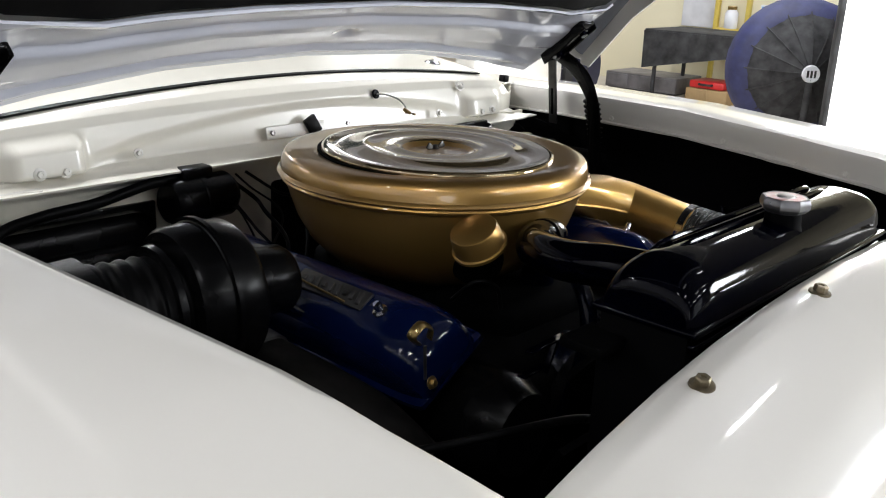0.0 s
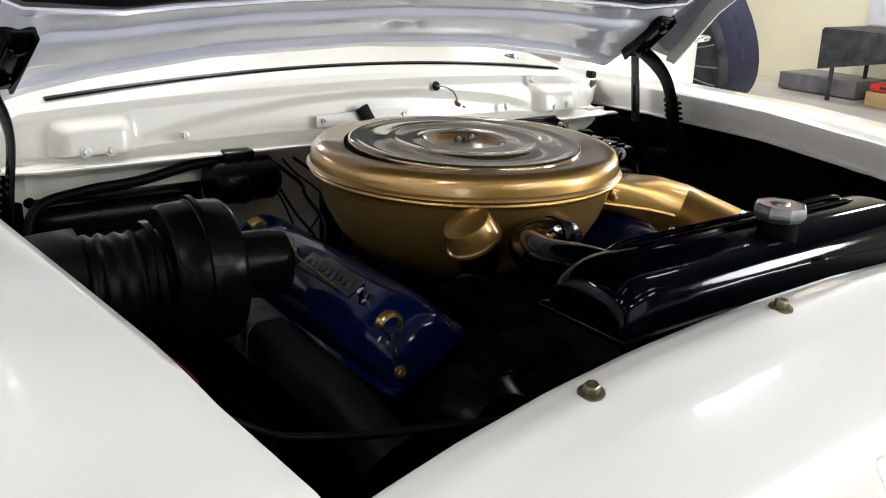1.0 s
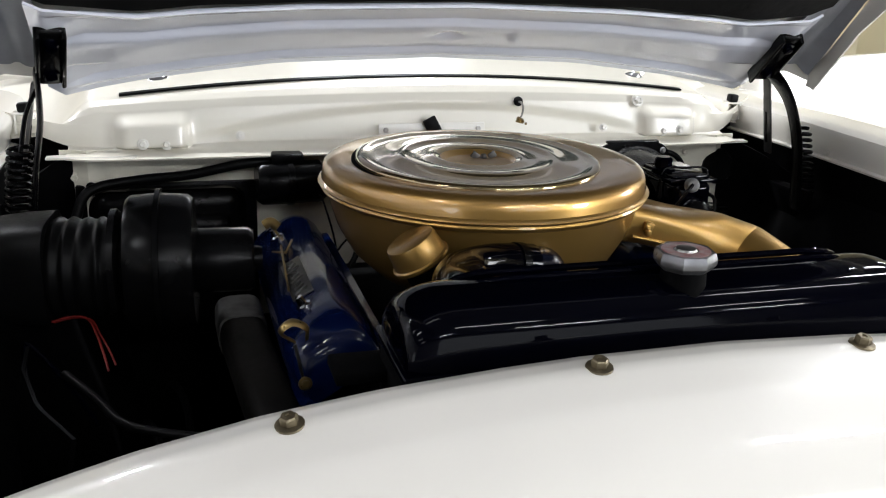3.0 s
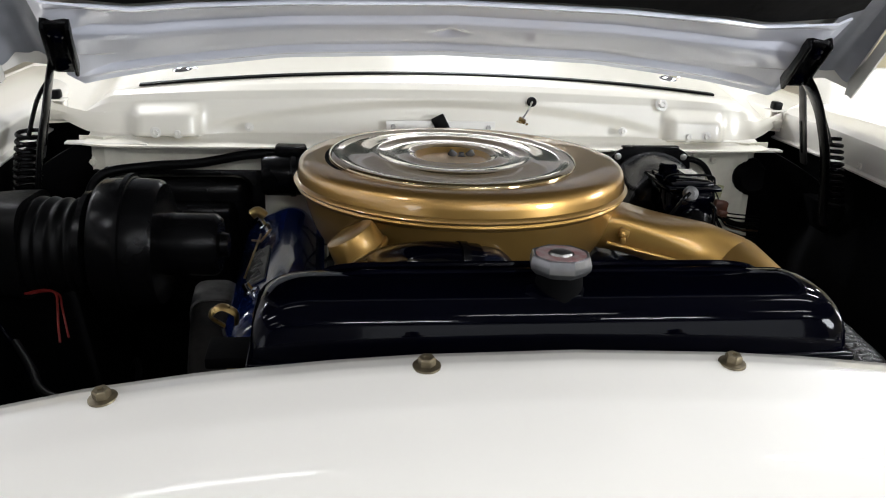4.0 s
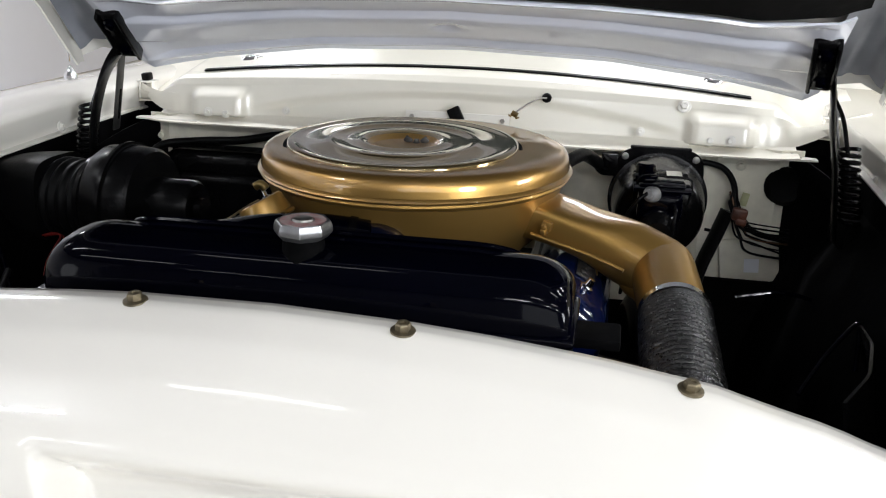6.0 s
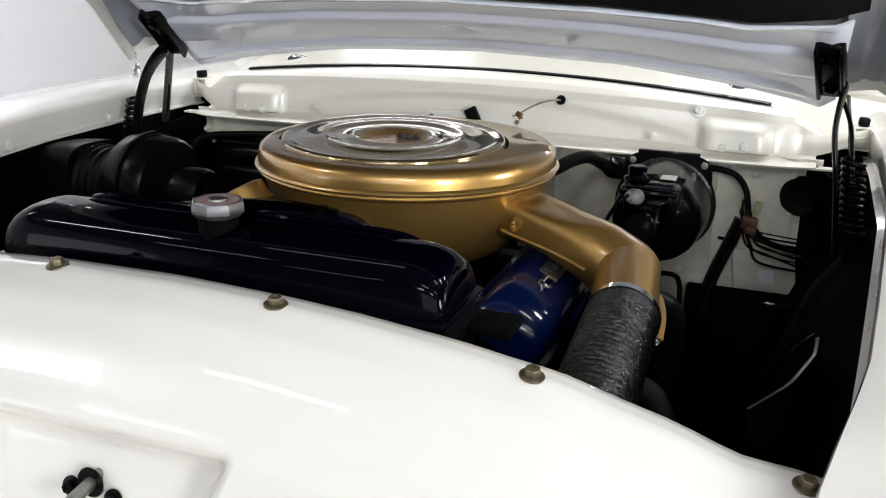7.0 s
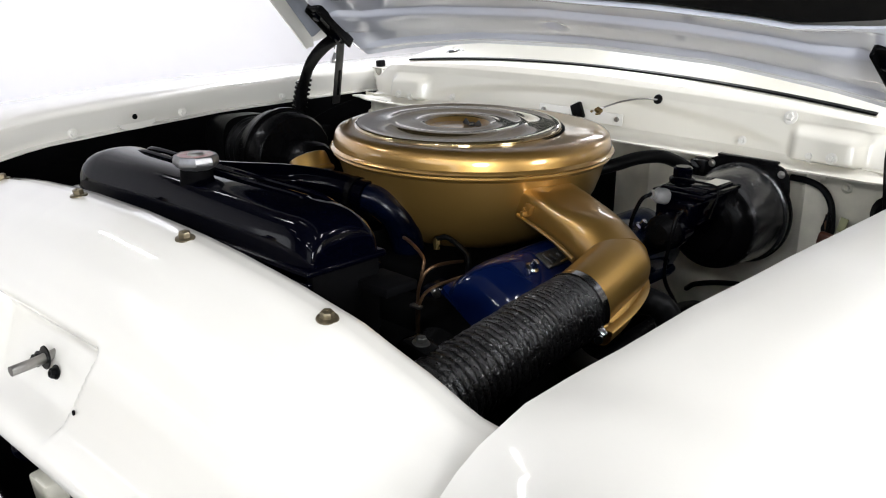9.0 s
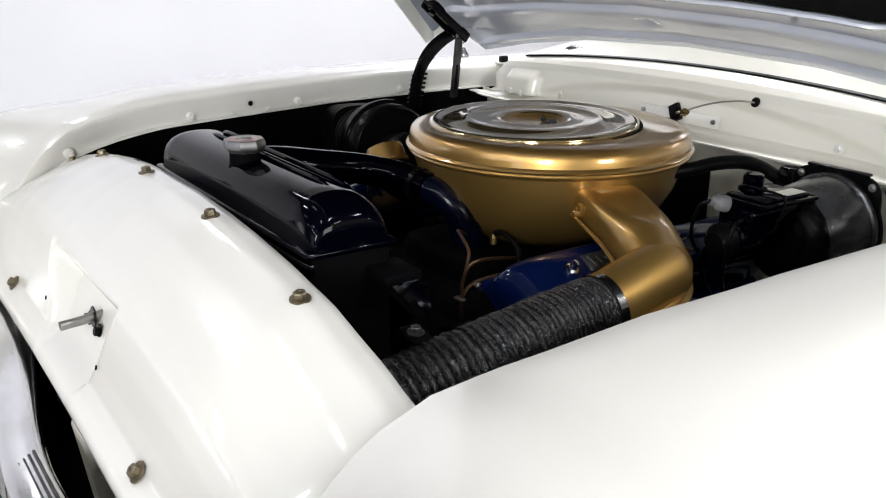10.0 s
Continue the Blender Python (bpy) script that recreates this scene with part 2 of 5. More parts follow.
BOLTMESH = {}


def bolt(parent, place, normal=(0, 0, 1), mat=None, size=1.0, name="bolt"):
    mat = mat or BOLT
    key = (mat.name, size)
    if key not in BOLTMESH:
        bm = hexbolt()
        bmesh.ops.scale(bm, vec=(size, size, size), verts=bm.verts)
        BOLTMESH[key] = finish(bm, name, mat, 30)
    ob = new(name, BOLTMESH[key])
    q = Vector(normal).to_track_quat("Z", "Y").to_matrix().to_4x4()
    ob.matrix_world = Matrix.Translation(place) @ q
    ob.parent = parent
    return ob


# ================================================================ the room
def room():
    fl = part("floor", box(13, 16.6, 0.1, pose(1.5, 1, -0.05), 0), FLOOR)
    tagged(fl, "polished tan concrete garage floor", "floor", kind="structure")
    for nm, sx, sy, px, py, mat, lab in (
            ("wall_west", 0.15, 15.85, -4.6, 1, WHITEWALL, "bright white painted studio wall"),
            ("wall_east", 0.15, 15.85, 7.7, 1, CREAMWALL, "cream painted garage wall"),
            ("wall_north", 12.45, 0.15, 1.55, 9.0, CREAMWALL, "cream painted garage end wall"),
            ("wall_south", 12.45, 0.15, 1.55, -7.0, DARKWALL, "grey garage end wall")):
        w = part(nm, box(sx, sy, 3.6, pose(px, py, 1.8), 0), mat)
        tagged(w, lab, "wall", kind="structure")
    ce = part("ceiling", box(13, 16.6, 0.1, pose(1.5, 1, 3.65), 0), CEIL)
    tagged(ce, "plain grey garage ceiling", "ceiling", kind="structure")


room()


def ceiling_light(x, y):
    t = thing("ceiling_light", "twin fluorescent tube light on the ceiling", "ceiling light", "ceiling lights")
    t.location = (x, y, 3.5)
    part("housing", box(1.0, 0.22, 0.07, pose(0, 0, 0.06), 0.01), PAPER, t)
    for dy in (-0.06, 0.06):
        part("fluorescent_tube", tube([(-0.45, dy, 0), (0.45, dy, 0)], 0.018, 10, 0), TUBE, t)
    return t


lamp0 = ceiling_light(*TUBES[0])
# copies include the fittings of the added wall-side lamps
for lx, ly in TUBES[1:]:
    copy_thing(lamp0, pose(lx, ly, 3.5))


# ================================================================ the car
car = thing("car", "cream white vintage car with its hood propped open", "car")
car.location = (0, 0, 0)

LIPY = [-0.16, -0.12, -0.09, -0.05, 0.0, 0.05, 0.1, 0.2, 0.35, 0.6, 0.9, 1.1]
LIPX = [0.585, 0.592, 0.597, 0.604, 0.619, 0.632, 0.642, 0.653, 0.668, 0.692, 0.700, 0.700]
LIPZ = [0.660, 0.720, 0.762, 0.803, 0.834, 0.848, 0.858, 0.874, 0.887, 0.901, 0.903, 0.900]


def drop(s, y):
    """The sag of the lip on either side."""
    return interp(y, [0.05, 0.3], [0.010, 0.017]) if s > 0 else interp(y, [0.15, 0.35, 0.6], [0.0, 0.010, 0.017])



def fender_point(s, v, y):
    lx, lz = interp(y, LIPY, LIPX), interp(y, LIPY, LIPZ) - drop(s, y)
    oz = interp(y, [-0.45, -0.25, 0.0, 0.4, 1.6], [0.76, 0.825, 0.848, 0.862, 0.872]) - drop(s, y)
    ox = interp(y, [-0.45, -0.3, 0.0, 0.5, 1.6], [0.93, 0.955, 0.975, 0.985, 0.99])
    crown = max(lz, oz) + (0.003 if s > 0 else 0.010)
    cut = 0.010 if s < 0 else 0.0
    pts = [(lx - 0.012 + cut, lz - 0.053), (lx + 0.001 + cut, lz - 0.051), (lx - 0.003, lz - 0.008), (lx - 0.001, lz - 0.0015), (lx + 0.014, lz + (0.002 if s > 0 else 0.005)), (lx + 0.035, lz + min((crown - lz) * 0.8, 0.008)),
           (lx + (ox - lx) * 0.25, lz + (crown - lz) * interp(crown - lz, [0.012, 0.04], [1.0, 0.55])), (lx + (ox - lx) * 0.5, crown - 0.002), (lx + (ox - lx) * 0.8, oz - 0.004),
           (ox, oz - 0.022), (ox + 0.022, oz - 0.075), (ox + 0.03, 0.62), (ox + 0.02, 0.42), (ox - 0.01, 0.26)]
    i = min(int(v), len(pts) - 2)
    f = v - i
    a, b = pts[i], pts[i + 1]
    return Vector((s * (a[0] + (b[0] - a[0]) * f), y, a[1] + (b[1] - a[1]) * f))


def fender(s):
    ys = lin(-0.16, 0.2, 19) + lin(0.24, 1.5, 22)
    f = part("fender", sheet(lambda y, v: fender_point(s, v, y), ys, [k for k in range(14)], 0.003), CREAM, car, "cream fender with a bolted inner lip", 50)
    for y in (0.0, 0.25, 0.5, 0.77):
        lx, lz = interp(y, LIPY, LIPX), interp(y, LIPY, LIPZ)
        bolt(f, (s * (lx + 0.000), y, lz - 0.041 - drop(s, y)), (-s, 0, 0.15), CREAM, 0.95)
    lx, lz = interp(0.385, LIPY, LIPX), interp(0.385, LIPY, LIPZ)
    part("lip_hole", lathe([(0, 0.0012), (0.0055, 0.0012), (0.0055, 0), (0, 0)], 14, Matrix.Translation((s * (lx - 0.002), 0.385, lz - 0.031 - drop(s, 0.385))) @ pose(0, 0, 0, 0, -90 * s, 0)), DARKBAY, f)
    part("lip_tab", sheet(lambda y, v: Vector((s * (interp(y, LIPY, LIPX) - 0.004 - 0.004 * v), y, interp(y, LIPY, LIPZ) - drop(s, y) - 0.043 - 0.012 * v * (1 - abs((y - 0.386) / 0.046) ** 4))), lin(0.342, 0.430, 15), [0, 0.5, 1], 0.003), CREAM, f)
    # front cap of the fender, with the headlamp brow
    ys2 = lin(-0.46, -0.16, 10)

    def capf(y, v):
        p = fender_point(s, v, -0.16)
        k = (y + 0.16) / -0.3
        q = fender_point(s, v, y)
        base = Vector((s * (abs(p.x) + 0.0 + 0.10 * k * (1 if v < 4 else 0.0)), y, p.z - 0.10 * k ** 2))
        return q.lerp(base, 0.5) if v >= 5 else Vector((s * (0.585 + 0.05 * k), y, max(0.56, p.z - 0.35 * k)))
    part("fender_nose", sheet(capf, ys2, [k for k in range(4, 14)], 0.003), CREAM, car)
    return f


fender(1)
fender_l = fender(-1)


def edge_z(x):
    z = interp(abs(x), [0, 0.13, 0.2, 0.3, 0.39, 0.48, 0.54, 0.6, 0.66], [0.854, 0.8525, 0.849, 0.841, 0.829, 0.811, 0.795, 0.777, 0.76])
    dip = interp(x, [0.39, 0.45, 0.51, 0.54, 0.57, 0.60], [0.0, 0.005, 0.008, 0.012, 0.006, -0.001])
    return z - (0.009 * min(1.0, x / 0.35) + dip if x > 0 else 0.0)


PROFY = [0.030, 0.030, 0.0275, 0.0, -0.04, -0.08, -0.11, -0.126, -0.137, -0.146, -0.155, -0.167, -0.176, -0.180, -0.178]
PROFZ = [-0.050, -0.0035, 0.0, 0.003, -0.012, -0.036, -0.062, -0.083, -0.115, -0.155, -0.185, -0.198, -0.206, -0.214, -0.226]


def panel_point(x, k):
    idx = list(range(len(PROFY)))
    y, dz = interp(k, idx, PROFY), interp(k, idx, PROFZ)
    w = 1.0 - 0.65 * smooth(3.0, 10.0, k)
    z = 0.853 + (edge_z(x) - 0.853) * w + dz
    # the pressed recess round the latch: a keystone with a crisp upper edge
    half = interp(z, [0.63, 0.68, 0.772], [0.084, 0.112, 0.160])
    deep = (1 - smooth(half - 0.012, half + 0.006, abs(x))) * (1 - smooth(0.728, 0.777, z)) * smooth(0.640, 0.668, z)
    return Vector((x, y + interp(z, [0.64, 0.70, 0.772], [0.012, 0.034, 0.054]) * deep, z))


def header_panel():
    xs = lin(-0.612, -0.20, 20) + lin(-0.19, 0.19, 70) + lin(0.20, 0.612, 20)
    p = part("header_panel", sheet(panel_point, xs, [0, 1, 2] + lin(2.3, 6, 18) + lin(6.1, 12, 44) + [13, 14], 0.0025), CREAM, car, "cream sheet metal header panel above the grille", 50)
    for x in (-0.597, -0.372, -0.126, 0.126, 0.372, 0.597):
        z = edge_z(x) + 0.0042
        sl = (edge_z(x + 0.02) - edge_z(x - 0.02)) / 0.04
        bolt(p, (x, 0.002, z), (-sl, -0.12, 1), BOLT, 1.1)
    for x in (-0.326, 0.326):
        bolt(p, (x, -0.163, 0.660), (0, -0.8, 0.6), BOLT, 1.15)
    for x, y, z in ((0.134, -0.1510, 0.6955), (-0.134, -0.1510, 0.6955), (0.369, -0.1430, 0.694), (-0.369, -0.1430, 0.694), (-0.0065, -0.1455, 0.6535)):
        part("drain_hole", lathe([(0, 0.001), (0.003, 0.001), (0.003, 0), (0, 0)], 10, Matrix.Translation((x, y, z)) @ pose(0, 0, 0, 75, 0, 0)), DARKBAY, p)
    return p


panel = header_panel()


def latch():
    """The hood latch pin in the recess, with its bolts and the safety hook."""
    l = part("hood_latch", tube([(0.0, -0.095, 0.710), (0.002, -0.125, 0.706), (0.005, -0.162, 0.704)], 0.0062, 14, 4), STEEL, car, "steel hood latch pin with black washer")
    part("latch_washer", lathe([(0, 0), (0.0135, 0), (0.0145, 0.001), (0.0135, 0.002), (0.0, 0.0022)], 24, pose(0.001, -0.119, 0.7065, 84, 0, 0)), BLACK, l)
    bolt(l, (0.024, -0.119, 0.694), (0, -1, 0.25), BLACK, 0.95)
    bolt(l, (-0.022, -0.119, 0.697), (0, -1, 0.25), BLACK, 0.95)
    hook = part("safety_hook", tube([(0.016, -0.150, 0.648), (0.019, -0.163, 0.642), (0.021, -0.172, 0.628), (0.022, -0.174, 0.612), (0.020, -0.166, 0.600)], lambda t: 0.0105 - 0.004 * t, 14, 6, shape=lambda a, t: (math.cos(a), 0.6 * math.sin(a))), BLACKGLOSS, car, "gloss black safety hook")
    part("hook_pivot", lathe([(0, 0), (0.007, 0), (0.007, 0.005), (0.004, 0.007), (0, 0.007)], 12, pose(0.019, -0.166, 0.642, 70, 0, 0)), CHROME, hook)
    return l


latch()


# ---- cowl, firewall
def cowl_z(x):
    return 0.951 - 0.029 * (x / 0.525) ** 2


CPY = [0.910, 0.930, 0.948, 0.951, 0.954, 0.958, 0.963, 0.972, 0.986, 1.0, 1.012, 1.05, 1.12, 1.22, 1.36]
CPZ = [0.838, 0.840, 0.842, 0.848, 0.865, 0.885, 0.902, 0.913, 0.9195, 0.9225, 0.924, 0.930, 0.940, 0.952, 0.965]


def cowl_point(x, k):
    idx = list(range(len(CPY)))
    y, z = interp(k, idx, CPY), interp(k, idx, CPZ)
    lift = (cowl_z(x) - 0.9225) * interp(k, [0, 4, 10, 14], [0.0, 0.25, 1.0, 0.8])
    ax = abs(x)
    arc = 0.914 - 0.28 * x * x                       # the face rolls back below a long pressed arc
    y += 0.055 * min(ax, 0.6) ** 2 * smooth(1.5, 3.0, k) * (1 - smooth(9, 12, k))
    if 2.2 < k < 9 and ax < 0.42:
        y += 0.010 * (1 - smooth(arc - 0.016, arc + 0.003, z + lift)) * (1 - smooth(0.35, 0.42, ax)) * smooth(2.2, 3.2, k)
    if 2.2 < k < 8:                                  # pressed bumps
        b = 1 - smooth(0.042, 0.066, abs(ax - 0.474))
        y -= 0.024 * b * smooth(2.2, 3.2, k) * (1 - smooth(0.878, 0.902, z))
    if ax > 0.545:                                   # ends swept back in a wide hollow
        run = min(ax, 0.68) - 0.545
        y += (4.6 * run * run + 1.2 * max(0.0, ax - 0.68)) * interp(k, [0, 3, 8, 14], [1.0, 1.0, 0.55, 0.0])
        z += 0.26 * max(0.0, ax - 0.61) * interp(k, [3, 5, 8], [1.0, 0.5, 0.0])
    if ax > 0.56 and k > 5:                          # the corners fall away to a low ledge
        lift -= 0.062 * smooth(0.56, 0.65, ax) * interp(k, [5, 8, 12, 14], [0.2, 0.8, 1.0, 0.6])
    return Vector((x, y, z + lift))


def cowl():
    xs = lin(-0.76, -0.555, 28) + lin(-0.54, -0.34, 26) + lin(-0.32, 0.32, 22) + lin(0.34, 0.54, 26) + lin(0.555, 0.76, 28)
    cw = part("cowl", sheet(cowl_point, xs, lin(3.0, 10, 62) + [10.5, 11, 12, 13, 14]), COWLPAINT, car, "cream cowl panel with pressed bumps", 50)
    inner = [x for x in xs if abs(x) < 0.612]
    part("cowl_flange", sheet(lambda x, k: cowl_point(x, k), inner, [0, 1, 2, 2.3, 2.6, 2.8, 3.0], 0.003), COWLPAINT, cw, "", 50)
    part("seam_strip", sheet(lambda x, v: Vector((x, 1.010 + 0.012 * v, cowl_z(x) + 0.0035 + 0.0016 * v)), lin(-0.525, 0.525, 40), [0, 0.5, 1], 0.003), RUBBER, cw, "thin black rubber seam strip")
    for x, z, n in ((-0.490, 0.855, -0.0105), (-0.453, 0.854, -0.0105), (0.455, 0.857, -0.0105), (0.490, 0.858, -0.0105), (-0.334, 0.864, 0), (-0.085, 0.868, 0), (0.085, 0.868, 0), (0.334, 0.864, 0)):
        bolt(cw, (x, 0.9535 + n - 0.001, z), (0, -1, 0.15), CREAM if abs(x) > 0.1 else STEEL, 0.9 if abs(x) > 0.4 else 0.75)
    bolt(cw, (0.407, 0.966, 0.911), (0, -1, 0.5), CREAM, 1.15)
    part("mounting_plate", box(0.195, 0.002, 0.022, pose(0.0, 0.9515, 0.868, -10), 0.0008, 1), CREAM, cw)
    part("rubber_tab", box(0.024, 0.010, 0.032, pose(-0.001, 0.946, 0.874, -10, -28), 0.002), RUBBER, cw)
    part("wire_grommet", lathe([(0, 0.002), (0.007, 0.003), (0.009, 0.001), (0.009, 0), (0, 0)], 18, pose(0.163, 0.960, 0.914, 72, 0, 0)), RUBBER, cw)
    part("dangling_wire", tube([(0.163, 0.956, 0.914), (0.155, 0.925, 0.918), (0.142, 0.880, 0.917), (0.128, 0.848, 0.910), (0.121, 0.838, 0.905)], 0.0016, 8, 8), STEEL, cw)
    part("wire_terminal", join(box(0.012, 0.010, 0.006, pose(0.120, 0.834, 0.903, 20, 25), 0.001), box(0.004, 0.012, 0.003, pose(0.113, 0.824, 0.902, 0, 30, 20), 0.0008), box(0.004, 0.010, 0.003, pose(0.126, 0.823, 0.899, 0, 0, -20), 0.0008)), BRASS, cw)
    for s in (-1, 1):
        nz = part("washer_nozzle", join(lathe([(0, 0), (0.020, 0), (0.016, 0.006), (0.008, 0.009), (0, 0.010)], 20), box(0.03, 0.006, 0.004, pose(0.012, 0.0, 0.008, 0, 10, 20), 0.001)), CHROME, cw)
        nz.matrix_world = pose(s * 0.462, 1.098, cowl_point(s * 0.462, 11.7).z - 0.004)
        part("corner_shelf", sheet(lambda u, v: Vector((s * (0.50 + 0.138 * u), 0.914 + 0.018 * u + (0.055 - 0.035 * u) * v, 0.8372 - 0.002 * u)), lin(0, 1, 8), [0, 0.5, 1], 0.003), CREAM, cw)
        part("hood_bumper", join(box(0.036, 0.030, 0.003, pose(s * 0.680, 1.066, 0.8885), 0.001), box(0.004, 0.026, 0.034, pose(s * 0.667, 1.068, 0.871), 0.001), box(0.004, 0.026, 0.034, pose(s * 0.694, 1.068, 0.871), 0.001), box(0.024, 0.004, 0.030, pose(s * 0.680, 1.078, 0.872), 0.001)), CREAM, cw, "small folded bracket")
        part("bumper_rubber", box(0.019, 0.019, 0.016, pose(s * 0.681, 1.066, 0.898, 0, s * 6, 0), 0.004, 3), RUBBER, cw)
        # dark sheet added so that the open corner looks black
        part("corner_shade_sheet", sheet(lambda u, v: Vector((s * (0.585 + 0.36 * u), 1.02 + 0.13 * math.sin(math.pi * u * 0.6), 0.845 + 0.01 * u - 0.45 * v)), lin(0, 1, 10), [0, 0.5, 1], 0.004), DARKBAY, cw)
    # firewall below the cowl, with pressed upright beads
    def wall_point(x, z):
        bead = sum(math.exp(-((x - bx) / 0.011) ** 2) for bx in (0.16, 0.455, 0.575, -0.58))
        return Vector((x, 0.962 - 0.010 * bead + 0.3 * max(0.0, 0.60 - z) ** 1.0, z))
    fw = part("firewall", sheet(wall_point, lin(-0.62, 0.62, 150), lin(0.845, 0.53, 24), 0.003), FIREWALL, car, "aged off-white firewall with grimy stains")
    for x, z in ((0.515, 0.812), (0.478, 0.822), (0.402, 0.624), (0.56, 0.70), (-0.6, 0.80), (0.20, 0.66)):
        bolt(fw, (x, 0.959, z), (0, -1, 0), FIREWALL, 0.9)
    part("bolt_plate", box(0.030, 0.003, 0.024, pose(0.402, 0.958, 0.624, 0, 20), 0.001), FIREWALL, fw)
    part("junction_box", box(0.105, 0.012, 0.085, pose(0.548, 0.950, 0.640, 0, -8), 0.005), FIREWALL, fw)
    part("box_label", box(0.026, 0.002, 0.026, pose(0.553, 0.943, 0.632, 0, -4), 0.0005), PAPER, fw)
    part("cable_grommet", lathe([(0, 0.008), (0.012, 0.010), (0.017, 0.004), (0.017, 0), (0, 0)], 20, pose(0.593, 0.960, 0.781, 90, 0, 0) @ Matrix.Scale(2.1, 4)), RUBBER, fw)
    part("wall_slot", box(0.016, 0.003, 0.006, pose(0.471, 0.9545, 0.690, 0, 8), 0.001), DARKBAY, fw)
    part("drain_pipe", tube([(0.27, 0.93, 0.585), (0.303, 0.90, 0.610), (0.35, 0.90, 0.624), (0.395, 0.90, 0.629), (0.41, 0.90, 0.614), (0.415, 0.89, 0.57)], 0.0048, 10, 8), BLACK, fw)
    part("lower_hose", tube([(0.50, 0.95, 0.73), (0.485, 0.945, 0.685), (0.462, 0.935, 0.62), (0.45, 0.92, 0.56)], 0.019, 14, 8, shape=lambda a, t: (math.cos(a), 0.55 * math.sin(a))), RUBBER, fw)
    return cw


cowl()


def bay():
    """Inner sides and bottom of the engine bay, near-zero black for its shade."""
    for s in (-1, 1):
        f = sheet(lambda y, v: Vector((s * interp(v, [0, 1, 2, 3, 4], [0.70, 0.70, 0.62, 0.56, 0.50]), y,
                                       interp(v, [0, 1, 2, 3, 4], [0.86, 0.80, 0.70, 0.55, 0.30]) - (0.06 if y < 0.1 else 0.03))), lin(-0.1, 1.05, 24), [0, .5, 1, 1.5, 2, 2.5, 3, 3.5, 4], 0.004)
        part("inner_fender", f, DARKBAY, car, "near black inner fender")
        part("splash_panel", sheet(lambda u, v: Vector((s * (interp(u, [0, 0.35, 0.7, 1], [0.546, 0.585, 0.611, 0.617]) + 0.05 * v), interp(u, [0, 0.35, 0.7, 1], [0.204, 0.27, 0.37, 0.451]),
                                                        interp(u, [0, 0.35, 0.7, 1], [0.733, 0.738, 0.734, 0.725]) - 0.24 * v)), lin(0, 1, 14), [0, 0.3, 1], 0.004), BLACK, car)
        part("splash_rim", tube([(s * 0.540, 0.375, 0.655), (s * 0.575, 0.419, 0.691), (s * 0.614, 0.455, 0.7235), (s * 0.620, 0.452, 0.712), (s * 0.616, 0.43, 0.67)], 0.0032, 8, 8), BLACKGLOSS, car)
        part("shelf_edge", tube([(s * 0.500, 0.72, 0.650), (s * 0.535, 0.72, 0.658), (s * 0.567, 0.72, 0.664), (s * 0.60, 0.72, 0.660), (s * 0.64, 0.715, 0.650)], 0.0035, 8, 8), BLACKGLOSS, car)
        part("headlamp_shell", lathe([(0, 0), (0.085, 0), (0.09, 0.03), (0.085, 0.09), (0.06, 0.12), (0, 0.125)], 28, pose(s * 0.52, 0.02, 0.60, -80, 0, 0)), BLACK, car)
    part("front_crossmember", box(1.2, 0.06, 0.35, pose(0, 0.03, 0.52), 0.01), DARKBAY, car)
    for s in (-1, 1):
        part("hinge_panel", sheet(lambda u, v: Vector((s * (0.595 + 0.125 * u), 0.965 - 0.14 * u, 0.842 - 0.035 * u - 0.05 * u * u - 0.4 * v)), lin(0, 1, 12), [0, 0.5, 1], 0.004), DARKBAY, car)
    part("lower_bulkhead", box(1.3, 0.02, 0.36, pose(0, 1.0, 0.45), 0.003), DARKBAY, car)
    # near-black panel added over the dark foot of the firewall
    part("dark_foot_panel", box(0.27, 0.02, 0.24, pose(0.555, 0.938, 0.485), 0.006, 2), DARKBAY, car)
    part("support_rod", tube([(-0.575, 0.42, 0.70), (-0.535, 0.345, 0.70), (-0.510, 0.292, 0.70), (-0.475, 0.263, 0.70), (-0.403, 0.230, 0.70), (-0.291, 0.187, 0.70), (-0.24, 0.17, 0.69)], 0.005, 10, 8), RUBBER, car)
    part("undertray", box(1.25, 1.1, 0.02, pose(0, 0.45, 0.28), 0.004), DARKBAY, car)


bay()


# ---- hood
HX = [0, 0.27, 0.47, 0.6, 0.625, 0.685, 0.70]
